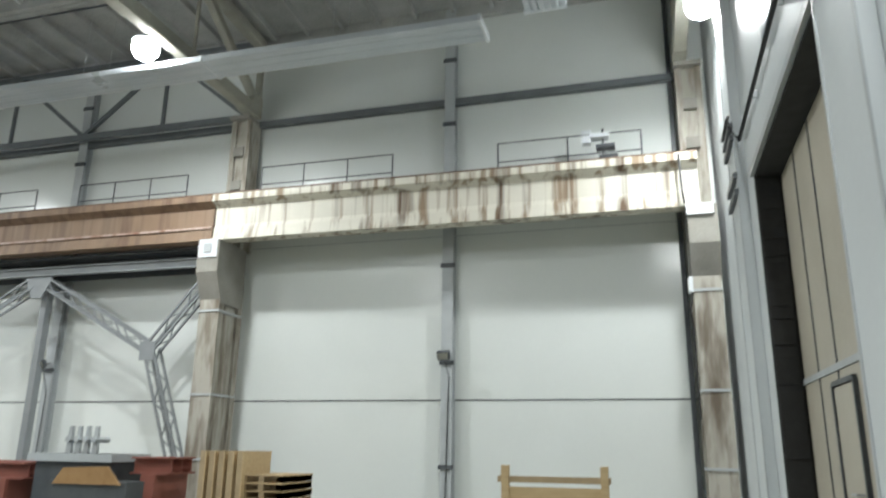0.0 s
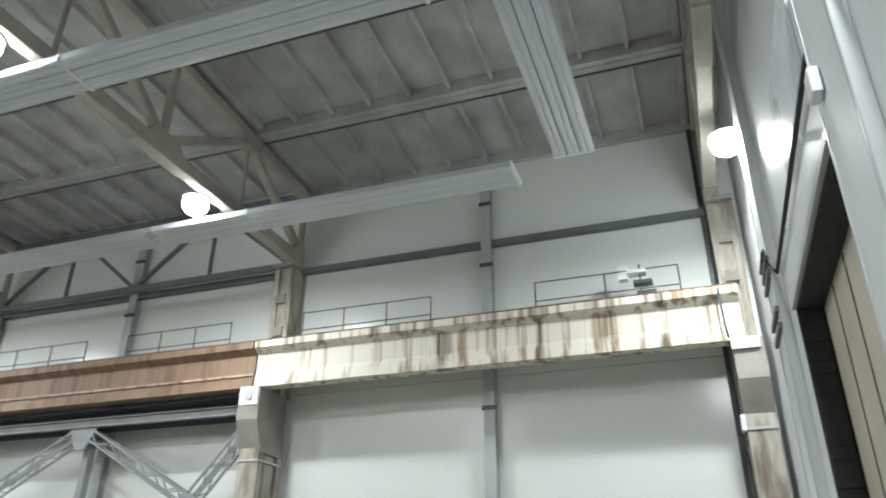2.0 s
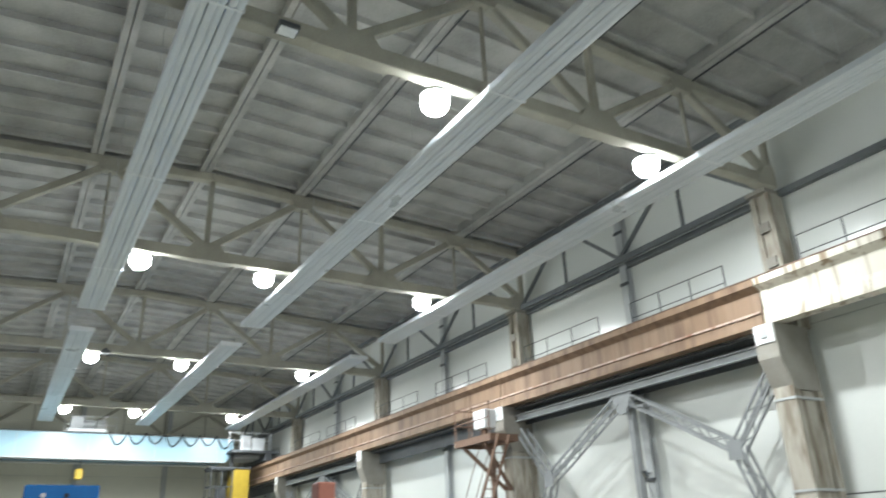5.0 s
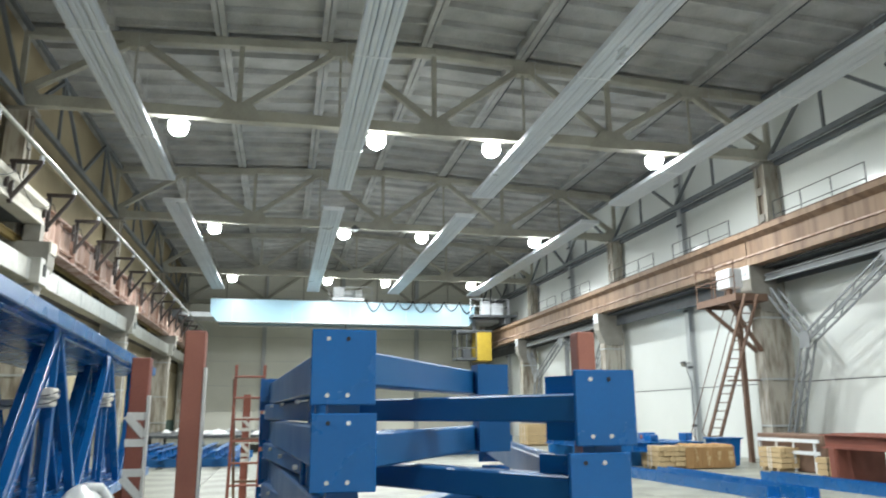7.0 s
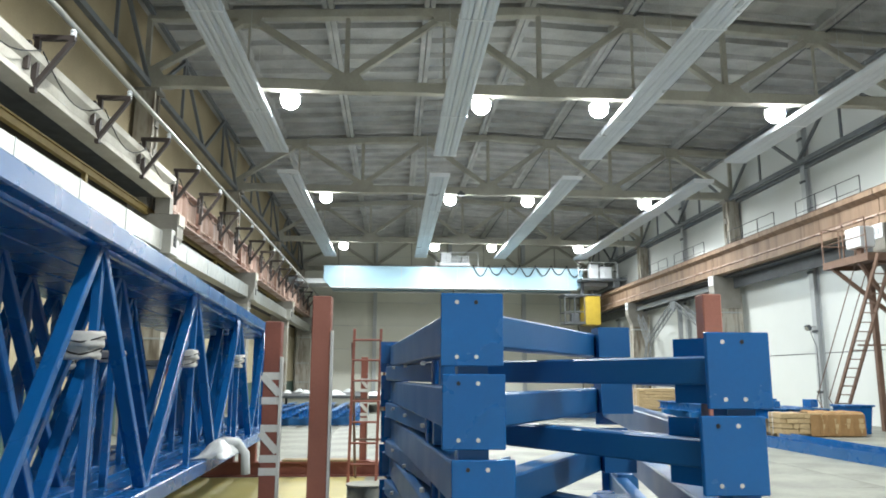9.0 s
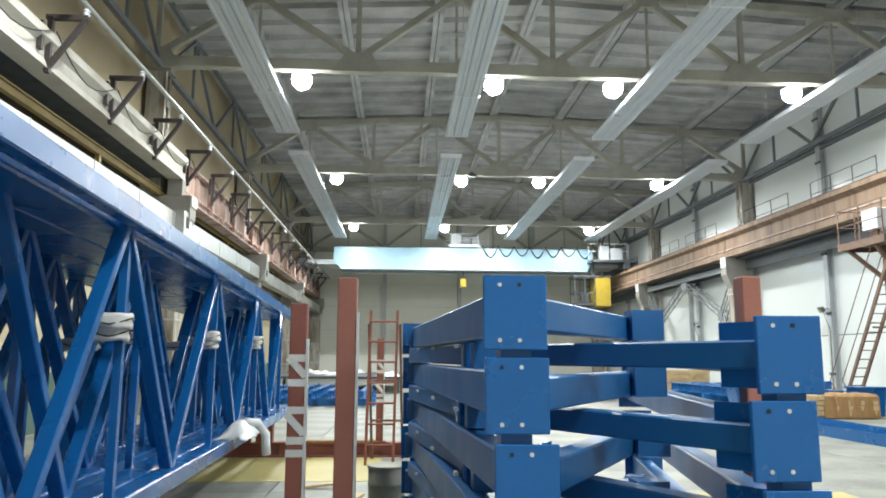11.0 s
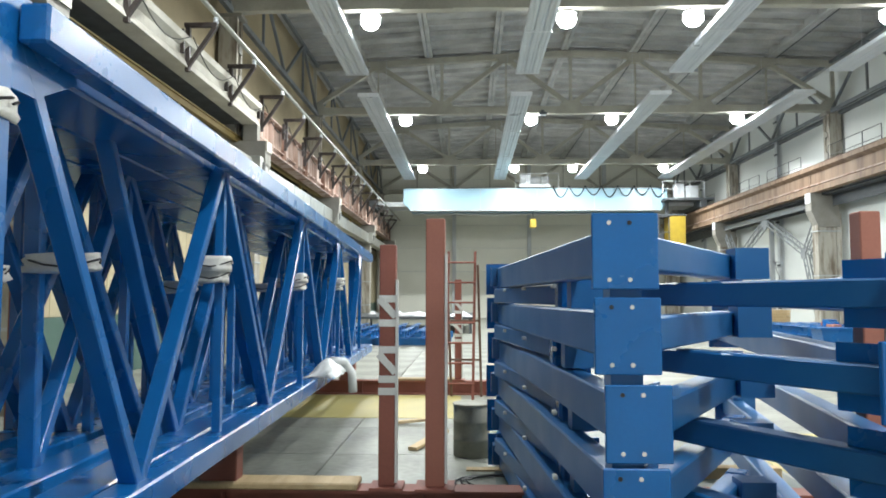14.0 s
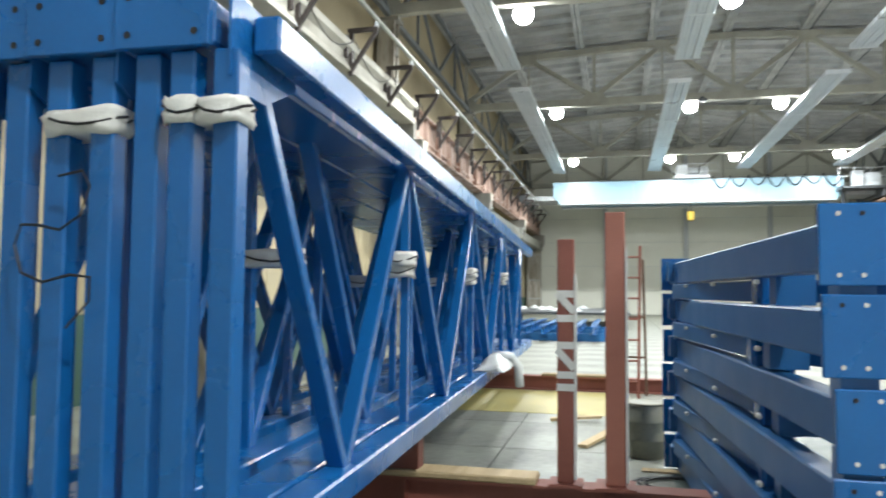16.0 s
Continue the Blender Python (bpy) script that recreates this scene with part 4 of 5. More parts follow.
def wrap(x0, x1, y0, y1, z, seed):
    """A wad of white packing foam tied round truss members."""
    r = random.Random(seed)
    bm = bmesh.new()
    rows, n = 5, 16
    cx, cy, ax, ay = (x0 + x1) / 2, (y0 + y1) / 2, (x1 - x0) / 2, (y1 - y0) / 2
    rings = []
    for j in range(rows):
        ring = []
        for k in range(n):
            a = k * math.tau / n
            f = 1 + 0.1 * r.uniform(-1, 1) + (0.08 if j in (1, 3) else 0)
            c, s = math.cos(a), math.sin(a)
            c, s = math.copysign(abs(c) ** 0.5, c), math.copysign(abs(s) ** 0.5, s)
            ring.append(bm.verts.new((cx + ax * f * c, cy + ay * f * s, z + 0.085 * (j / (rows - 1) - 0.5) + r.uniform(-0.008, 0.008) + 0.02 * (cx - x0) * c)))
        rings.append(ring)
    for a, b in zip(rings, rings[1:]):
        for k in range(n):
            bm.faces.new((a[k], a[(k + 1) % n], b[(k + 1) % n], b[k]))
    bm.faces.new(rings[0][::-1])
    bm.faces.new(rings[-1])
    t = thing("foam_wrap", (cx, cy, z - 0.08), "white packing foam tied with wire round truss posts", "packing", "foam wraps on the trusses")
    part("foam", bm, M_TAPE, t, "", True)
    wire = [(cx + (ax + 0.02) * math.cos(k * math.tau / 14), cy + (ay + 0.02) * math.sin(k * math.tau / 14), z + 0.02 * math.sin(k)) for k in range(15)]
    part("tie_wire", tube(wire, 0.005, 4), M_CABLE, t)


wrap(6.47, 6.575, 5.42, 5.57, 2.13, 1)
wrap(6.585, 6.735, 5.42, 5.57, 2.125, 3)
wrap(6.005, 6.275, 5.42, 5.57, 2.11, 2)
for i, (y, z) in enumerate(((7.72, 1.75), (10.2, 1.73), (12.75, 1.76))):
    d = SKEW * (y - 5.4)
    for k in range(2):
        wrap(6.54 - d, 6.74 - d - 0.02 * k, y - 0.06 + 0.03 * k, y + 0.14, z - 0.07 * k, 10 + i + 5 * k)
    wrap(6.1 - d, 6.42 - d, y - 1.0, y - 0.84, z - 0.04, 20 + i)
    wrap(5.9 - d, 6.15 - d, y - 1.3, y - 1.12, z - 0.1, 30 + i)

# loose wire by the truss ends
pts = [(6.1 + 0.16 * math.sin(k * 0.7), 5.38 + 0.03 * math.cos(k), 1.92 - 0.035 * k + 0.05 * math.sin(k * 1.3)) for k in range(14)]
solid("loose_wire", tube(pts, 0.005, 4), M_CABLE, "thin black tie wire hanging from the foam wrap", "wire")


# ---- red beams and posts of the storage racks ----
def red_beam(y, x0, x1, label):
    t = thing("rack_beam", ((x0 + x1) / 2, y, 0), label, "beam", "red rack beams")
    part("section", i_beam("x", y, 0.11, 0.2, 0.22, x0, x1, 0.02, 0.02), M_RED, t)
    k = x0 + 0.6
    while k < x1:
        part("stiffener", box(k - 0.006, k + 0.006, y - 0.095, y + 0.095, 0.02, 0.2), M_RED, t)
        k += 1.4
    return t


red_beam(8.6, 4.4, 12.2, "red primed steel beam lying across the floor")
red_beam(15.3, 4.4, 9.6, "red primed steel beam farther along the floor")
for x in TRUSS_X:
    for y in (8.6, 15.3):
        d = SKEW * (y - 5.4)
        solid("support_block", box(x - d - 0.13, x - d + 0.13, y - 0.08, y + 0.08, 0.22, 0.6, 0.008), M_RED, "red steel block under a blue truss", "block", "support blocks")
solid("timber_packer", box(5.2, 7.35, 8.48, 8.72, 0.222, 0.27, 0.01), M_WOOD, "pale timber packer on the red beam", "timber")
solid("timber_packer", box(6.7, 7.9, 15.2, 15.4, 0.222, 0.26, 0.01), M_WOODO, "weathered timber packer on the red beam", "timber")


def red_post(x, y, z1, wide, taped, label, m=None, z0=0.22):
    m = m or M_RED
    t = thing("rack_post", (x, y, z0), label, "post", "red rack posts")
    part("base_plate", box(x - wide, x + wide, y - wide, y + wide, z0, z0 + 0.02), M_RED, t)
    part("post_section", box(x - wide / 2, x + wide / 2, y - wide / 2, y + wide / 2, z0 + 0.02, z1, 0.006), m, t)
    part("edge_foam", box(x + wide / 2 + 0.001, x + wide / 2 + 0.018, y - wide / 2 - 0.012, y - 0.01, z0 + 0.05, z1 - 0.25), M_TAPE, t, "white foam strip down the edge")
    if taped:
        h, d = wide / 2 + 0.003, 0.05
        zs = [z0 + (z1 - z0) * f for f in (0.38, 0.43, 0.55, 0.66, 0.76)]
        for k, z in enumerate(zs):
            part("tape_band", prism([(x - h, y - h), (x + h, y - h), (x + h, y + h), (x - h, y + h)], "z", z, z + d), M_TAPE, t, "white tape band")
        for k in (1, 3):
            part("tape_strip", bar((x - h, y - h - 0.002, zs[k] + 0.2), (x + h, y - h - 0.002, zs[k] + 0.07), 0.005, 0.05), M_TAPE, t, "slanting white tape")
    return t


red_post(7.885, 8.6, 2.11, 0.135, False, "tall red primed steel post with foam down one edge", M_REDL)
red_post(7.547, 8.6, 1.925, 0.115, True, "red primed steel post wound with white tape")
red_post(10.035, 6.97, 1.966, 0.1, False, "broad red primed steel post behind the blue frames", M_REDL, 0.0)
red_post(4.9, 8.6, 1.9, 0.16, False, "red primed steel post behind the blue trusses")
red_post(7.95, 15.3, 1.85, 0.11, True, "red primed post with tape farther along")
red_post(4.9, 15.3, 1.7, 0.16, False, "red primed steel post behind the blue trusses")
solid("yellow_floor_coating", box(5.0, 8.0, 12.9, 15.1, -0.004, 0.004), M_YELF, "yellow coated patch of the floor", "floor coating", kind="structure")
solid("yellow_floor_coating", box(10.95, 13.5, 9.9, 12.0, -0.004, 0.004), M_YELF, "yellow coated patch of the floor", "floor coating", kind="structure")


# ---- stack of blue V-shaped frames ----
def v_frame(apex, left, right, z1, dx=0.0, link=None):
    """Two box beams that meet at an end plate, with plates at the far ends too."""
    h = 0.285
    z0, zm = z1 - h, z1 - h / 2
    ax, ay = apex[0] + dx, apex[1]
    t = thing("stacked_brace", (ax, ay, z0), "blue painted V-shaped steel brace in a stack, with bolted end plates", "brace", "stack of blue braces")
    pl = part("end_plate", box(ax - 0.123, ax + 0.123, ay - 0.012, ay + 0.012, z0, z1, 0.004), M_BLUE, t)
    for ox in (-0.06, 0.016):
        for oz in (0.036, h - 0.036):
            part("bolt_hole", prism([(ax + ox + 0.0085 * math.cos(a * math.tau / 10), z0 + oz + 0.0085 * math.sin(a * math.tau / 10)) for a in range(10)], "y", ay - 0.0145, ay - 0.0125), M_TAPE if (ox < 0) ^ (z1 < 1.6) or oz < 0.1 else M_BLACK, pl)
    for end in (left, right):
        e = Vector((end[0] + dx, end[1], zm))
        a = Vector((ax, ay + 0.012, zm))
        d = (e - a).normalized()
        part("beam", bar(a + d * 0.02, e, 0.12, (0.178 if end is left else 0.135) if ay > 6.05 else (0.11 if end is left else 0.15), bevel=0.008), M_BLUED, t)
        part("stiffener", bar(a + d * 0.0, a + d * 0.28, 0.012, h - 0.03), M_BLUE, t)
        s = Vector((d.y, -d.x, 0))
        if end is right and ay > 6.05:
            part("far_block", bar(e - d * 0.02, e + d * 0.1, 0.11, 0.15, bevel=0.006), M_BLUE, t)
        else:
            part("far_plate", bar(e - d * 0.01, e + d * 0.012, 0.25, h), M_BLUE, t)
        if link and end is left:
            part("link_beam", bar(e + Vector((-0.02, 0.1, 0)), Vector((link[0], link[1], zm)), 0.12, 0.12, bevel=0.008), M_BLUED, t)
            part("link_block", box(e.x - 0.11, e.x + 0.09, e.y + 0.02, e.y + 0.2, z0 + 0.02, z1 - 0.02, 0.01), M_BLUE, t)
        part("lug", box(e.x - 0.09, e.x + 0.09, e.y - 0.35, e.y - 0.2, zm - 0.07, zm + 0.1), M_BLUED, t)
    return t


PZ = [1.865, 1.55, 1.228, 0.925, 0.612, 0.3]
for k, z in enumerate(PZ):
    v_frame((8.703 + (0.03 if k > 1 else 0), 6.13), (8.41, 10.25), (9.66, 7.75), z, 0.006 * (k % 3))
QZ = [1.709, 1.4, 1.085, 0.76, 0.44]
for k, z in enumerate(QZ):
    v_frame((9.69, 5.965), (8.74, 7.55), (10.42, 10.0), z, (-0.04 if k == 1 else 0.0) + 0.006 * (k % 2), (8.4, 9.75))
for k, z in enumerate(PZ[:-1]):
    lo = PZ[k + 1]
    solid("stack_spacer", box(8.65, 8.77, 6.155, 6.29, lo - 0.06, z - 0.22), M_BLUED, "small blue steel spacer between stacked braces", "spacer", "steel spacers")
    solid("stack_spacer", box(8.36, 8.5, 9.75, 9.85, lo - 0.06, z - 0.22), M_BLUED, "small blue steel spacer between stacked braces", "spacer", "steel spacers")
for k, z in enumerate(QZ[:-1]):
    lo = QZ[k + 1]
    solid("stack_spacer", box(9.65, 9.76, 5.99, 6.11, lo - 0.06, z - 0.22), M_BLUED, "small blue steel spacer between stacked braces", "spacer", "steel spacers")
for x, y in ((9.72, 6.05), (10.4, 9.9)):
    solid("timber_bearer", box(x - 0.4, x + 0.4, y - 0.06, y + 0.06, 0, 0.098, 0.006), M_WOOD, "pale timber bearer under the stack", "timber", "timber bearers")
for x, y in ((8.75, 6.25), (8.4, 10.1), (9.7, 7.6)):
    solid("timber_bearer", box(x - 0.3, x + 0.3, y - 0.06, y + 0.06, -0.001, 0.013), M_WOOD, "thin timber bearer under the stack", "timber", "timber bearers")
for k in range(5):
    z = (1.62, 1.3, 0.98, 0.66, 0.34)[k]
    for f in (0.25, 0.5, 0.75):
        x, y = 8.7 - 0.3 * f - 0.07, 6.13 + 4.1 * f
        solid("white_packer", box(x - 0.012, x + 0.012, y - 0.025, y + 0.025, z - 0.022, z + 0.0, 0.004), M_TAPE, "small white foam packer between frames", "packing", "foam packers")


# thin layer added to darken the floor where the stack shadows it
rs = bmesh.new()
add_box(rs, 8.35, 10.9, 6.75, 12.3, -0.004, 0.005)
solid("floor_sheet", rs, M_FLOORSHADE, "dark teal layer added for shadow and clutter on the floor under the stack", "sheet", kind="structure")
# ---- ladder, drum and litter between the stacks ----
def step_ladder():
    t = thing("step_ladder", (8.0, 14.4, 0), "red steel trestle ladder standing open", "ladder")
    for x in (7.82, 8.22):
        part("stile", bar((x - 0.04, 14.3, 0), (x, 14.4, 2.25), 0.04, 0.05), M_RED, t)
    for k in range(7):
        z = 0.28 + 0.3 * k
        part("rung", tube([(7.8, 14.32 + 0.005 * k, z), (8.21, 14.32 + 0.005 * k, z)], 0.017, 6), M_RED, t)
    for x in (7.85, 8.32):
        part("rear_leg", bar((x, 15.0, 0), (x - 0.06, 14.45, 2.05), 0.035, 0.035), M_RUSTL, t)
    for z in (0.6, 1.2):
        part("rear_tie", bar((7.84, 14.85 - z * 0.2, z), (8.3, 14.85 - z * 0.2, z), 0.03, 0.03), M_RUSTL, t)


step_ladder()
drum = thing("steel_drum", (8.15, 10.7, 0), "small grey-green steel drum standing on the floor", "drum")
part("shell", lathe([(0.165, 0), (0.18, 0.01), (0.18, 0.16), (0.187, 0.17), (0.18, 0.18), (0.18, 0.33), (0.187, 0.34), (0.18, 0.35), (0.18, 0.5), (0.173, 0.505)], (8.15, 10.7, 0), 28), M_DRUM, drum, "", True)
part("rim", lathe([(0.187, 0.495), (0.191, 0.505), (0.187, 0.515), (0.173, 0.512)], (8.15, 10.7, 0), 28), M_DRUM, drum, "", True)
for i, (x0, y0, x1, y1) in enumerate(((7.55, 10.9, 7.85, 11.7), (7.1, 12.4, 7.7, 12.5))):
    solid("plank", bar((x0, y0, 0.02), (x1, y1, 0.06), 0.1, 0.03), M_WOOD, "loose pale timber plank on the floor", "plank", "loose planks")


def rag(cx, cy, z, rx, ry, h, m, label, seed, name="crumpled_paper"):
    r = random.Random(seed)
    bm = bmesh.new()
    n = 10
    g = [[None] * n for _ in range(n)]
    for i in range(n):
        for j in range(n):
            u, v = i / (n - 1) * 2 - 1, j / (n - 1) * 2 - 1
            g[i][j] = bm.verts.new((cx + rx * u * (1 + 0.15 * r.uniform(-1, 1)), cy + ry * v * (1 + 0.15 * r.uniform(-1, 1)), z + h * max(0.02, (1 - u * u) * (1 - v * v) * r.uniform(0.5, 1.1))))
    for i in range(n - 1):
        for j in range(n - 1):
            bm.faces.new((g[i][j], g[i + 1][j], g[i + 1][j + 1], g[i][j + 1]))
    ret = bmesh.ops.extrude_face_region(bm, geom=bm.faces[:])
    for e in ret["geom"]:
        if isinstance(e, bmesh.types.BMVert):
            e.co.z -= 0.006 + 0.0 * h
    return solid(name, bm, m, label, "packing", smooth=True)


rag(8.35, 8.35, 0.0, 0.4, 0.18, 0.09, M_TAPE, "crumpled white packing paper on the floor", 3)
rag(8.75, 9.0, 0.0, 0.25, 0.2, 0.06, M_TAPE, "crumpled white packing paper on the floor", 4)
rag(7.5, 8.3, 0.0, 0.22, 0.12, 0.08, M_PLASTIC, "piece of white plastic film on the floor", 5)
rag(6.62, 11.2, 0.74, 0.16, 0.4, 0.16, M_PLASTIC, "white plastic film draped on the truss chord", 6, "plastic_film")
film_b = tube([(6.62, 11.35, 0.86), (6.74, 11.5, 0.84), (6.82, 11.55, 0.72), (6.83, 11.58, 0.5)], 0.05, 8)
solid("plastic_film", film_b, M_PLASTIC, "strip of white plastic film hanging from the truss", "packing", smooth=True)
for s in range(3):
    c = [(8.3 + 0.1 * s + (0.3 + 0.05 * s) * math.cos(k * 0.5), 9.6 + 0.25 * math.sin(k * 0.5), 0.012 + 0.004 * s) for k in range(13)]
    solid("floor_cable", tube(c, 0.01, 5), M_CABLE, "thin black cable coiled on the floor", "cable", "cables on the floor")


# ---- stores on the east half of the floor ----
def channel(x0, y0, x1, y1, z, label):
    """A long blue channel section lying on its back."""
    t = thing("steel_channel", ((x0 + x1) / 2, (y0 + y1) / 2, z), label, "beam", "blue steel channels")
    a, b = Vector((x0, y0, z)), Vector((x1, y1, z))
    d = (b - a).normalized()
    s = Vector((d.y, -d.x, 0)) * 0.14
    up = Vector((0, 0, 1))
    part("web", bar(a + up * 0.015, b + up * 0.015, 0.3, 0.03), M_BLUE, t)
    for o in (-1, 1):
        part("flange", bar(a + o * s + up * 0.125, b + o * s + up * 0.125, 0.02, 0.19), M_BLUE, t)
    return t


channel(17.2, 15.5, 17.0, 21.2, 0.0, "long blue steel channel lying on the floor")
channel(17.75, 15.2, 17.9, 20.8, 0.0, "long blue steel channel lying on the floor")
channel(19.6, 14.0, 19.4, 18.8, 0.0, "long blue steel channel lying on the floor")


def crate(x0, x1, y0, y1, z0, layers, label, wrapm=None):
    """A low bundle of boards on bearers, strapped."""
    t = thing("board_bundle", ((x0 + x1) / 2, (y0 + y1) / 2, z0), label, "bundle", "bundles of boards")
    for y in (y0 + 0.15, (y0 + y1) / 2, y1 - 0.15):
        part("bearer", box(x0, x1, y - 0.05, y + 0.05, z0, z0 + 0.09), M_WOODO, t)
    z = z0 + 0.09
    n = max(3, int((x1 - x0) / 0.16))
    r = random.Random(int(x0 * 100))
    for k in range(layers):
        lay = part("board_layer", box(x0 + 0.01, x1 - 0.01, y0 + 0.02, y1 - 0.02, z + 0.002, z + 0.115), M_WOODO, t)
        for i in range(n):
            xa = x0 + (x1 - x0) * i / n
            j = r.uniform(-0.03, 0.03)
            part("board", box(xa + 0.005, xa + (x1 - x0) / n - 0.005, y0 - 0.01 + j, y1 + 0.01 + j, z, z + 0.12), M_WOOD, lay)
        z += 0.135
    for y in (y0 + 0.4, y1 - 0.4):
        st = bmesh.new()
        add_box(st, x0 - 0.006, x0 - 0.001, y - 0.02, y + 0.02, z0 + 0.05, z)
        add_box(st, x1 + 0.001, x1 + 0.006, y - 0.02, y + 0.02, z0 + 0.05, z)
        add_box(st, x0 - 0.006, x1 + 0.006, y - 0.02, y + 0.02, z, z + 0.004)
        part("strap", st, M_TAPE, t)
    if wrapm:
        bm = bmesh.new()
        rr = random.Random(9)
        n2 = 14
        cols = []
        for i in range(n2):
            x = x0 + (x1 - x0) * (0.35 + 0.66 * i / (n2 - 1))
            f = rr.uniform(-0.02, 0.03)
            cols.append([bm.verts.new(p) for p in ((x, y0 - 0.05 + f, z0 + 0.03), (x, y0 - 0.03 + f, z - 0.05), (x, y0 + 0.1, z + 0.02 + f), (x, y1 - 0.1, z + 0.02 + f), (x, y1 + 0.03, z - 0.05), (x, y1 + 0.05, z0 + 0.03))])
        for a, b in zip(cols, cols[1:]):
            for k in range(5):
                bm.faces.new((a[k], b[k], b[k + 1], a[k + 1]))
        bm.faces.new(cols[-1])
        part("wrapping", bm, wrapm, t, "creased brown wrapping paper")
    return t


crate(18.65, 20.95, 22.4, 23.4, 0.0, 4, "bundle of boards half covered in brown wrapping paper", M_BURLAP)
crate(21.35, 22.9, 20.9, 21.8, 0.0, 4, "strapped bundle of pale boards on bearers")
crate(20.0, 22.9, 37.6, 38.8, 0.0, 7, "strapped bundle of pale boards farther down the hall")
crate(20.9, 22.0, 18.2, 19.0, 0.0, 3, "strapped bundle of pale boards on bearers")


def beam_stack(x0, x1, y0, y1, z, n, label):
    t = thing("beam_stack", ((x0 + x1) / 2, (y0 + y1) / 2, 0), label, "beams", "stacks of blue beams")
    for k in range(3):
        y = y0 + (y1 - y0) * (0.15 + 0.35 * k)
        part("trestle", box(x0 - 0.1, x1 + 0.1, y - 0.08, y + 0.08, 0, z), M_BLUED, t)
    for k in range(n):
        x = x0 + (x1 - x0) * (k + 0.5) / n
        part("beam", i_beam("y", x, z + 0.13, 0.2, 0.26, y0, y1, 0.02, 0.015), M_BLUE, t)
    return t


beam_stack(18.0, 20.6, 23.0, 30.0, 0.45, 6, "blue steel beams laid out on trestles")
beam_stack(13.4, 16.6, 30.0, 42.0, 0.5, 7, "blue steel beams laid out on trestles far down the hall")
beam_stack(3.2, 7.4, 26.5, 33.5, 0.25, 8, "blue steel beams laid out low on the floor")
for i in range(9):
    x, y = 18.2 + 0.28 * i, 24.0 + 0.7 * (i % 4)
    solid("beam_bracket", box(x - 0.12, x + 0.12, y - 0.2, y + 0.2, 0.72, 0.84 + 0.05 * (i % 3), 0.01), M_BLUE if i % 3 else M_REDL, "small steel bracket lying on blue beams", "bracket", "loose brackets on the beams")
for i in range(14):
    r = random.Random(50 + i)
    x, y = 3.0 + r.random() * 5.0, 36 + r.random() * 8
    s = 0.2 + 0.25 * r.random()
    rag(x, y, 0.72, s, s * 1.3, 0.1 + 0.14 * r.random(), M_PLASTIC if i % 3 else M_STEEL, "plastic-wrapped part on a far bench", 60 + i, "wrapped_part")
bench = thing("work_bench", (5.5, 40, 0), "long dark steel bench with wrapped parts far down the hall", "bench")
part("bench_top", box(2.4, 8.4, 35.4, 45, 0.62, 0.72), M_DARKST, bench)
for x in (2.6, 8.2):
    for y in (35.6, 40.2, 44.8):
        part("leg", box(x - 0.06, x + 0.06, y - 0.06, y + 0.06, 0, 0.62), M_DARKST, bench)
tub = thing("blue_bin", (21.5, 23.7, 0), "blue steel bin standing beside the boards", "bin", "blue bins")
part("bin_shell", prism([(21.2, 0), (21.8, 0), (21.9, 0.75), (21.1, 0.75)], "y", 23.4, 24.0), M_BLUE, tub)
part("bin_rim", box(21.05, 21.95, 23.35, 24.05, 0.75, 0.8), M_BLUE, tub)
copy_thing(tub, Matrix.Translation((17.6, 22.9, 0)))
rk = thing("timber_rack", (22.0, 21.9, 0), "white timber frame leaning on a brown steel box", "rack")
part("brown_box", box(21.9, 23.0, 19.9, 22.6, 0, 0.95, 0.02), M_RUSTL, rk)
for z in (0.5, 0.8):
    part("rack_rail", bar((21.75, 19.9, z), (21.75, 22.4, z), 0.04, 0.09), M_WHITEP, rk)
for y in (20.1, 20.9, 21.6, 22.3):
    part("rack_upright", bar((21.78, y, 0), (21.78, y, 0.85), 0.04, 0.06), M_WHITEP, rk)


# ---- along the east wall, near the gable ----
def pallet_stack(x0, y0, n, label, lean):
    t = thing("pallet_stack", (x0 + 0.6, y0 + 0.4, 0), label, "pallets", "pallet stacks")
    z = 0
    r = random.Random(int(y0 * 7))
    for k in range(n):
        o = r.uniform(-0.03, 0.03)
        p = part("pallet_bearers", box(x0 + o, x0 + 1.2 + o, y0, y0 + 0.1, z, z + 0.1), M_WOODO, t)
        for j in range(3):
            y = y0 + 0.35 * j
            part("block", box(x0 + o, x0 + 1.2 + o, y, y + 0.1, z + 0.001, z + 0.1), M_WOODO, p)
        for j in range(6):
            x = x0 + o + 0.21 * j
            part("deck_board", box(x, x + 0.14, y0 - 0.02, y0 + 0.82, z + 0.1, z + 0.122), M_WOOD, p)
        z += 0.135
    return t


pallet_stack(20.6, 9.62, 7, "stack of pale wooden pallets", 0)
up = thing("upright_pallets", (20.8, 10.7, 0), "pale wooden pallets stood on edge in a row", "pallets")
for k in range(5):
    y = 10.35 + 0.19 * k
    s = part("pallet_side", box(20.5, 21.5, y, y + 0.02, 0, 1.33), M_WOOD, up)
    for x in (20.5, 20.95, 21.4):
        part("stringer", box(x, x + 0.1, y + 0.02, y + 0.12, 0, 1.33), M_WOODO, s)
tr = thing("timber_trestle", (21.0, 4.9, 0), "pale timber trestle frame beside the wall", "trestle")
for y in (4.1, 5.72):
    part("leg", bar((21.0, y, 0), (21.0, y, 1.17), 0.14, 0.12), M_WOOD, tr)
    part("foot", bar((20.6, y, 0.05), (21.4, y, 0.05), 0.1, 0.1), M_WOODO, tr)
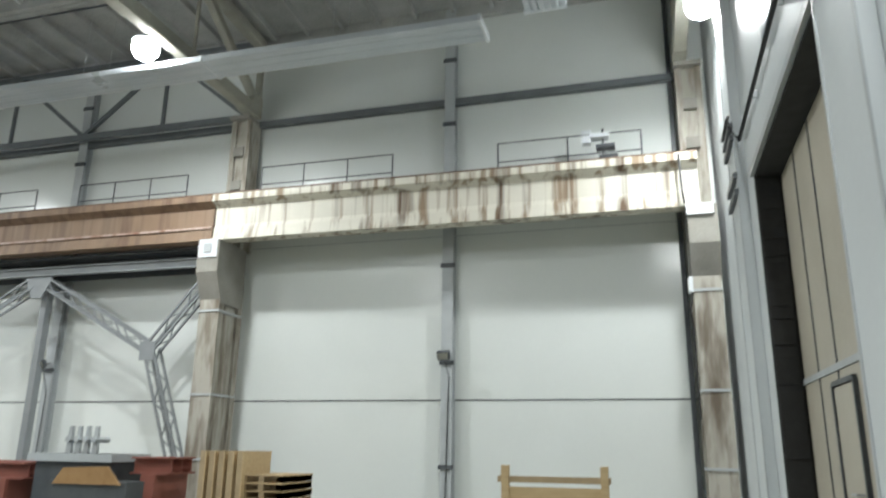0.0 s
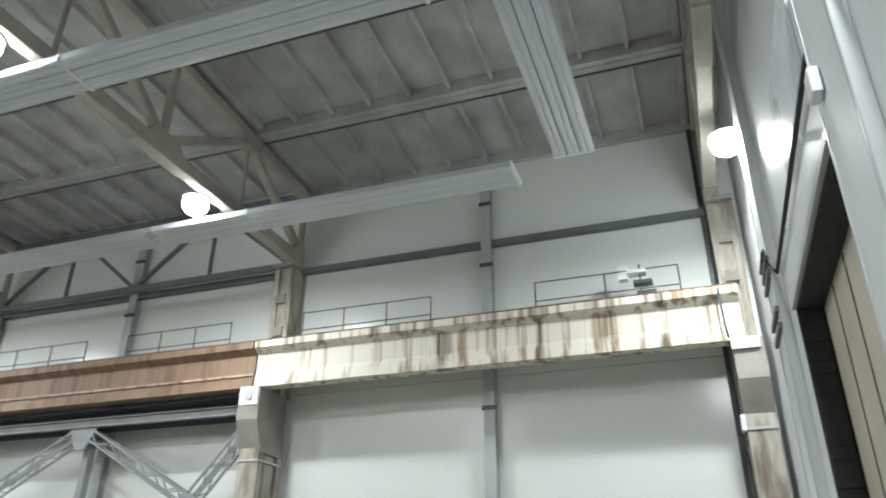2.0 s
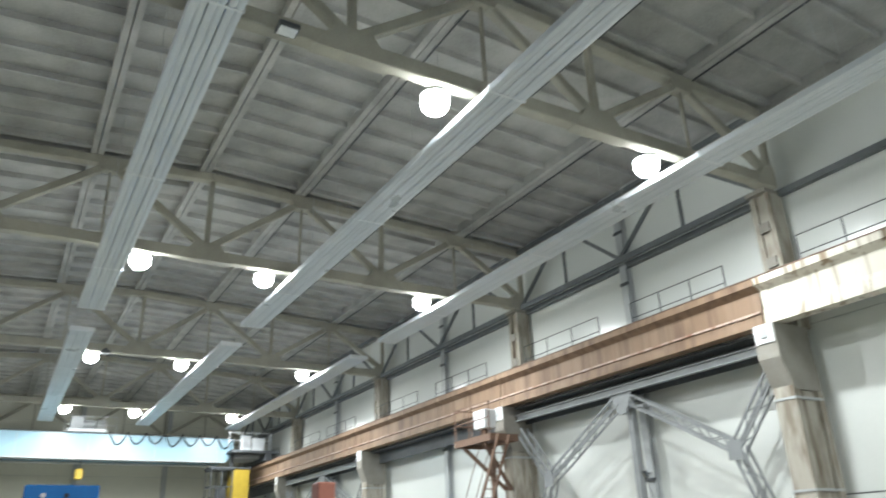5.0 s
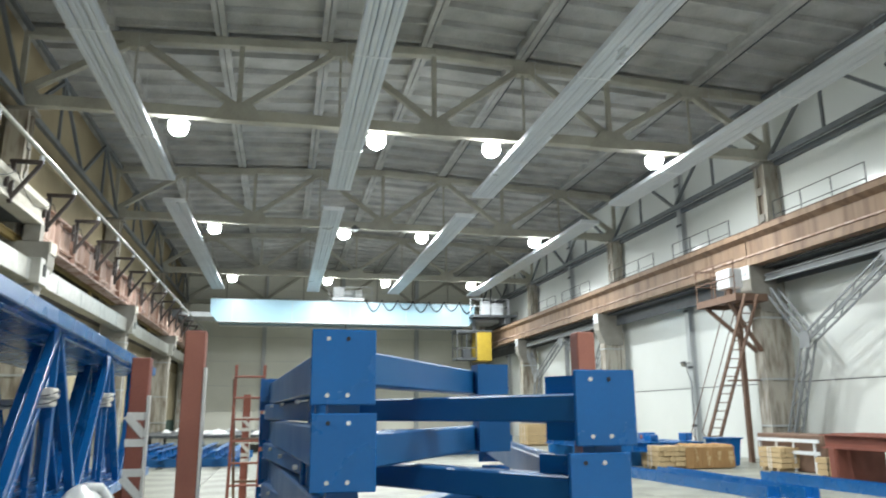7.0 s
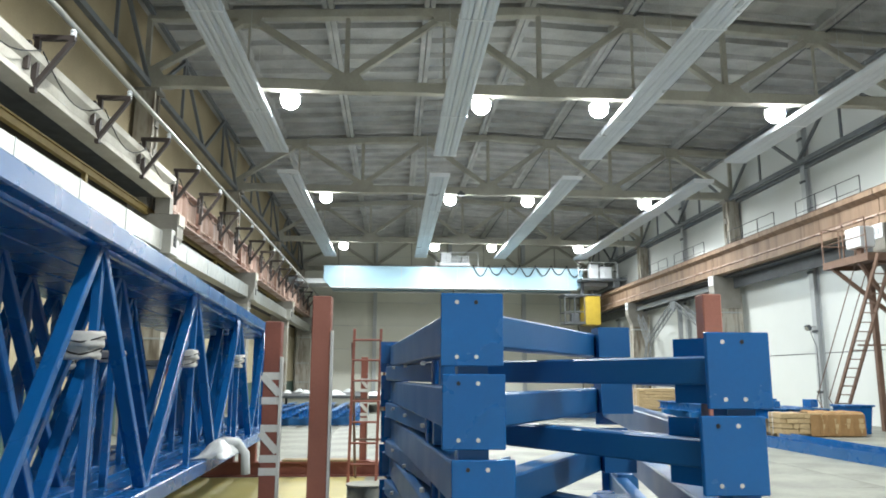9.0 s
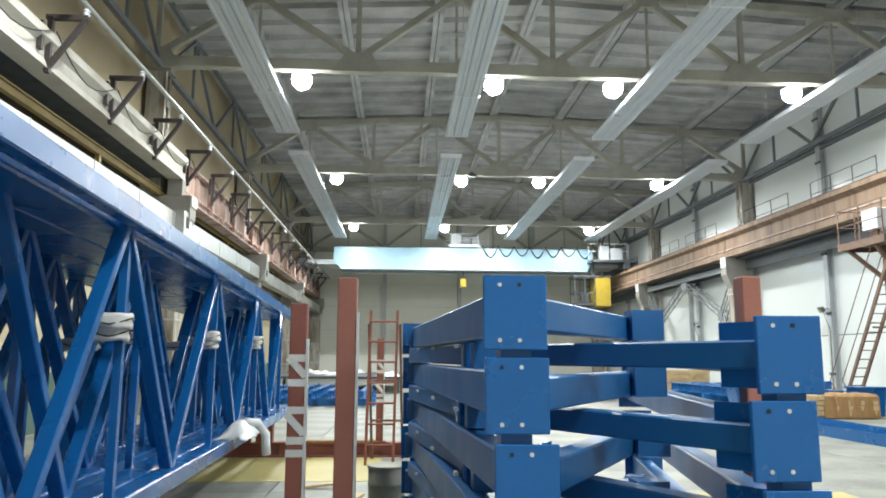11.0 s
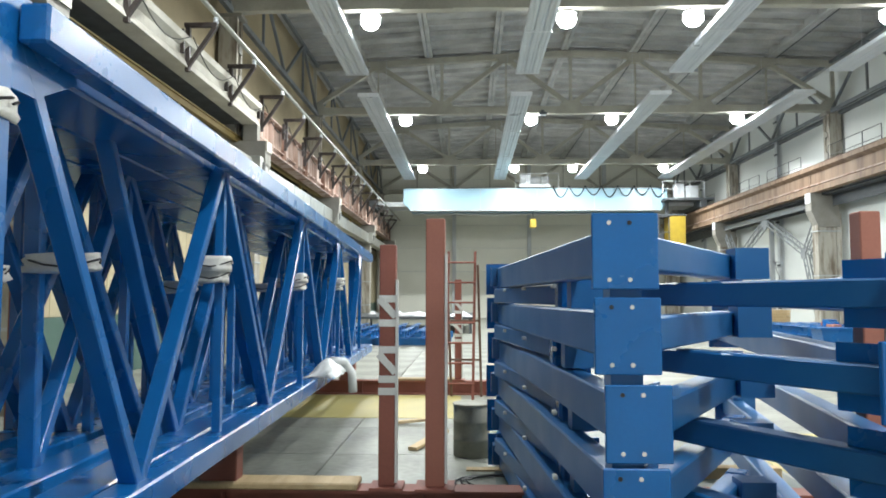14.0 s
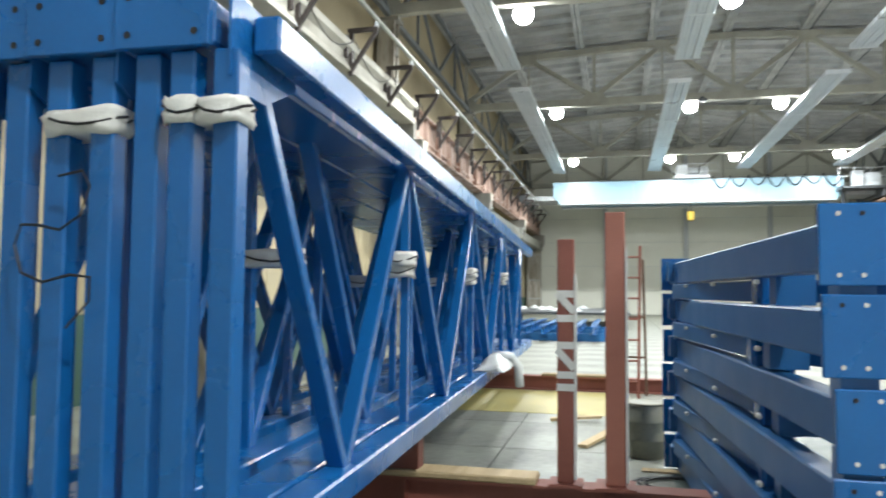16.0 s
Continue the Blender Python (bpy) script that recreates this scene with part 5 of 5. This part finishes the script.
part("top_rail", bar((21.0, 4.0, 0.95), (21.0, 5.85, 0.95), 0.06, 0.1), M_WOODO, tr)
part("board_panel", box(20.97, 21.03, 4.16, 5.66, 0.25, 0.83), M_WOOD, tr)
mc = thing("machine_base", (20.8, 13.8, 0), "dark steel machine frame with bolted rollers", "machine")
part("frame_box", box(20.2, 21.3, 12.9, 14.6, 0, 1.24, 0.03), M_DARKST, mc)
part("bed", box(20.1, 21.2, 12.8, 14.7, 1.1, 1.24), M_STEEL, mc)
for k in range(4):
    y = 13.6 + 0.2 * k
    part("roller_stand", prism([(y - 0.06, 1.24), (y + 0.06, 1.24), (y + 0.03, 1.75), (y - 0.03, 1.75)], "x", 20.55, 20.62), M_STEEL, mc)
    part("roller", tube([(20.5, y, 1.5), (20.9, y, 1.5)], 0.06, 10), M_STEEL, mc)
st = thing("red_steel_stack", (20.9, 16.2, 0), "stack of dark red steel beams", "beams")
for k in range(4):
    part("beam", i_beam("y", 20.4 + 0.3 * k, 0.9 + 0.02 * (k % 2), 0.25, 0.3, 14.9, 18.0), M_RED, st)
for y in (15.3, 17.6):
    part("bearer", box(20.2, 21.5, y - 0.08, y + 0.08, 0, 0.75), M_RED, st)
st2 = thing("red_steel_stack", (20.9, 12.3, 0), "short stack of dark red steel beams", "beams")
for k in range(3):
    part("beam", i_beam("y", 20.5 + 0.3 * k, 1.05, 0.25, 0.3, 11.8, 12.6), M_RED, st2)
part("bearer", box(20.3, 21.3, 12.0, 12.3, 0, 0.9), M_RED, st2)
solid("cardboard_sheet", prism([(12.0, 0.75), (13.4, 0.75), (13.2, 1.02), (12.3, 1.05)], "x", 19.4, 19.44), M_BURLAP, "sheet of cardboard leaning on a trestle", "cardboard")
solid("cardboard_trestle", box(19.45, 19.9, 11.9, 13.5, 0, 0.8), M_DARKST, "low dark steel trestle behind cardboard", "trestle")
solid("wrapped_roll", tube([(19.6, 10.0, 0.2), (19.6, 12.6, 0.2)], 0.2, 18), M_PLASTIC, "long roll of white plastic film on the floor", "roll", smooth=True)

# ---- pieces of walls and floor ----
ys = [GABLE, 7.6, 13.05, 18.3, 23.65, 29.4, 35.2, 41.3, 47.3, 53.4, FAR]
for y0, y1 in zip(ys, ys[1:]):
    for z0, z1 in ((0.0, 2.44), (2.46, 6.2), (6.22, 9.5), (9.52, 12.3)):
        bmx = box(WALL_R - 0.004, WALL_R + 0.008, y0 + 0.004, y1 - 0.004, z0, z1, 0.003)
        ob = part("panel", bmx, M_WALL, wall_e)
    bmx = box(WALL_R - 0.012, WALL_R - 0.005, y0 + 0.01, y1 - 0.01, 2.435, 2.465)
    part("joint_strip", bmx, M_DARKST, wall_e, "thin dark joint strip")
for y0, y1 in zip(ys, ys[1:]):
    part("panel", box(WALL_L - 0.008, WALL_L + 0.004, y0 + 0.005, y1 - 0.005, 1.21, 4.4, 0.003), M_BEIGE, wall_w, "beige panel")
    part("dado", box(WALL_L - 0.008, WALL_L + 0.006, y0 + 0.005, y1 - 0.005, 0.0, 1.2, 0.003), M_GREEN, wall_w, "dark green dado")
    n = 8
    for k in range(1, n):
        y = y0 + (y1 - y0) * k / n
        part("cover_strip", box(WALL_L + 0.004, WALL_L + 0.012, y - 0.012, y + 0.012, 1.21, 4.4), M_BEIGE, wall_w)
xs = [WALL_L, 7.0, 12.8, 18.6, WALL_R]
for x0, x1 in zip(xs, xs[1:]):
    for k in range(7):
        z0 = 0.0 + 1.8 * k
        part("panel", box(x0 + 0.006, x1 - 0.006, FAR - 0.02, FAR + 0.008, z0 + 0.01, min(z0 + 1.79, 12.8), 0.004), M_FARW, wall_n)
for x in xs[1:4]:
    solid("end_wall_post", box(x - 0.15, x + 0.15, FAR - 0.3, FAR - 0.025, 0, 12.5), M_STEEL, "grey steel post on the far end wall", "post", "far wall posts")
for k in range(12):
    x0 = WALL_L + 1.1 * k
    part("panel", box(x0 + 0.003, x0 + 1.097, GABLE - 0.003, GABLE + 0.002, 0, 12.2), M_GABLE, wall_s) if x0 + 1.1 < 13.1 else None
for x0, x1 in ((20.26, 21.3), (21.305, 22.4), (22.405, 23.5)):
    for z0, z1 in ((0, 2.44), (2.46, 6.2), (6.22, 12.2)):
        part("panel", box(x0 + 0.003, x1 - 0.003, GABLE - 0.003, GABLE + 0.002, z0, z1), M_GABLE, wall_s)
slab = mesh_of("slab", box(-1.448, 1.448, -0.742, 0.742, -0.1, 0.0), M_FLOOR)
nx, ny = 8, 39
for i in range(nx):
    for j in range(ny):
        x, y = WALL_L + 1.46 + 2.912 * i, GABLE + 0.75 + 1.494 * j
        if i * ny + j < 312:
            piece(slab, floor, (x, y, 0.0))
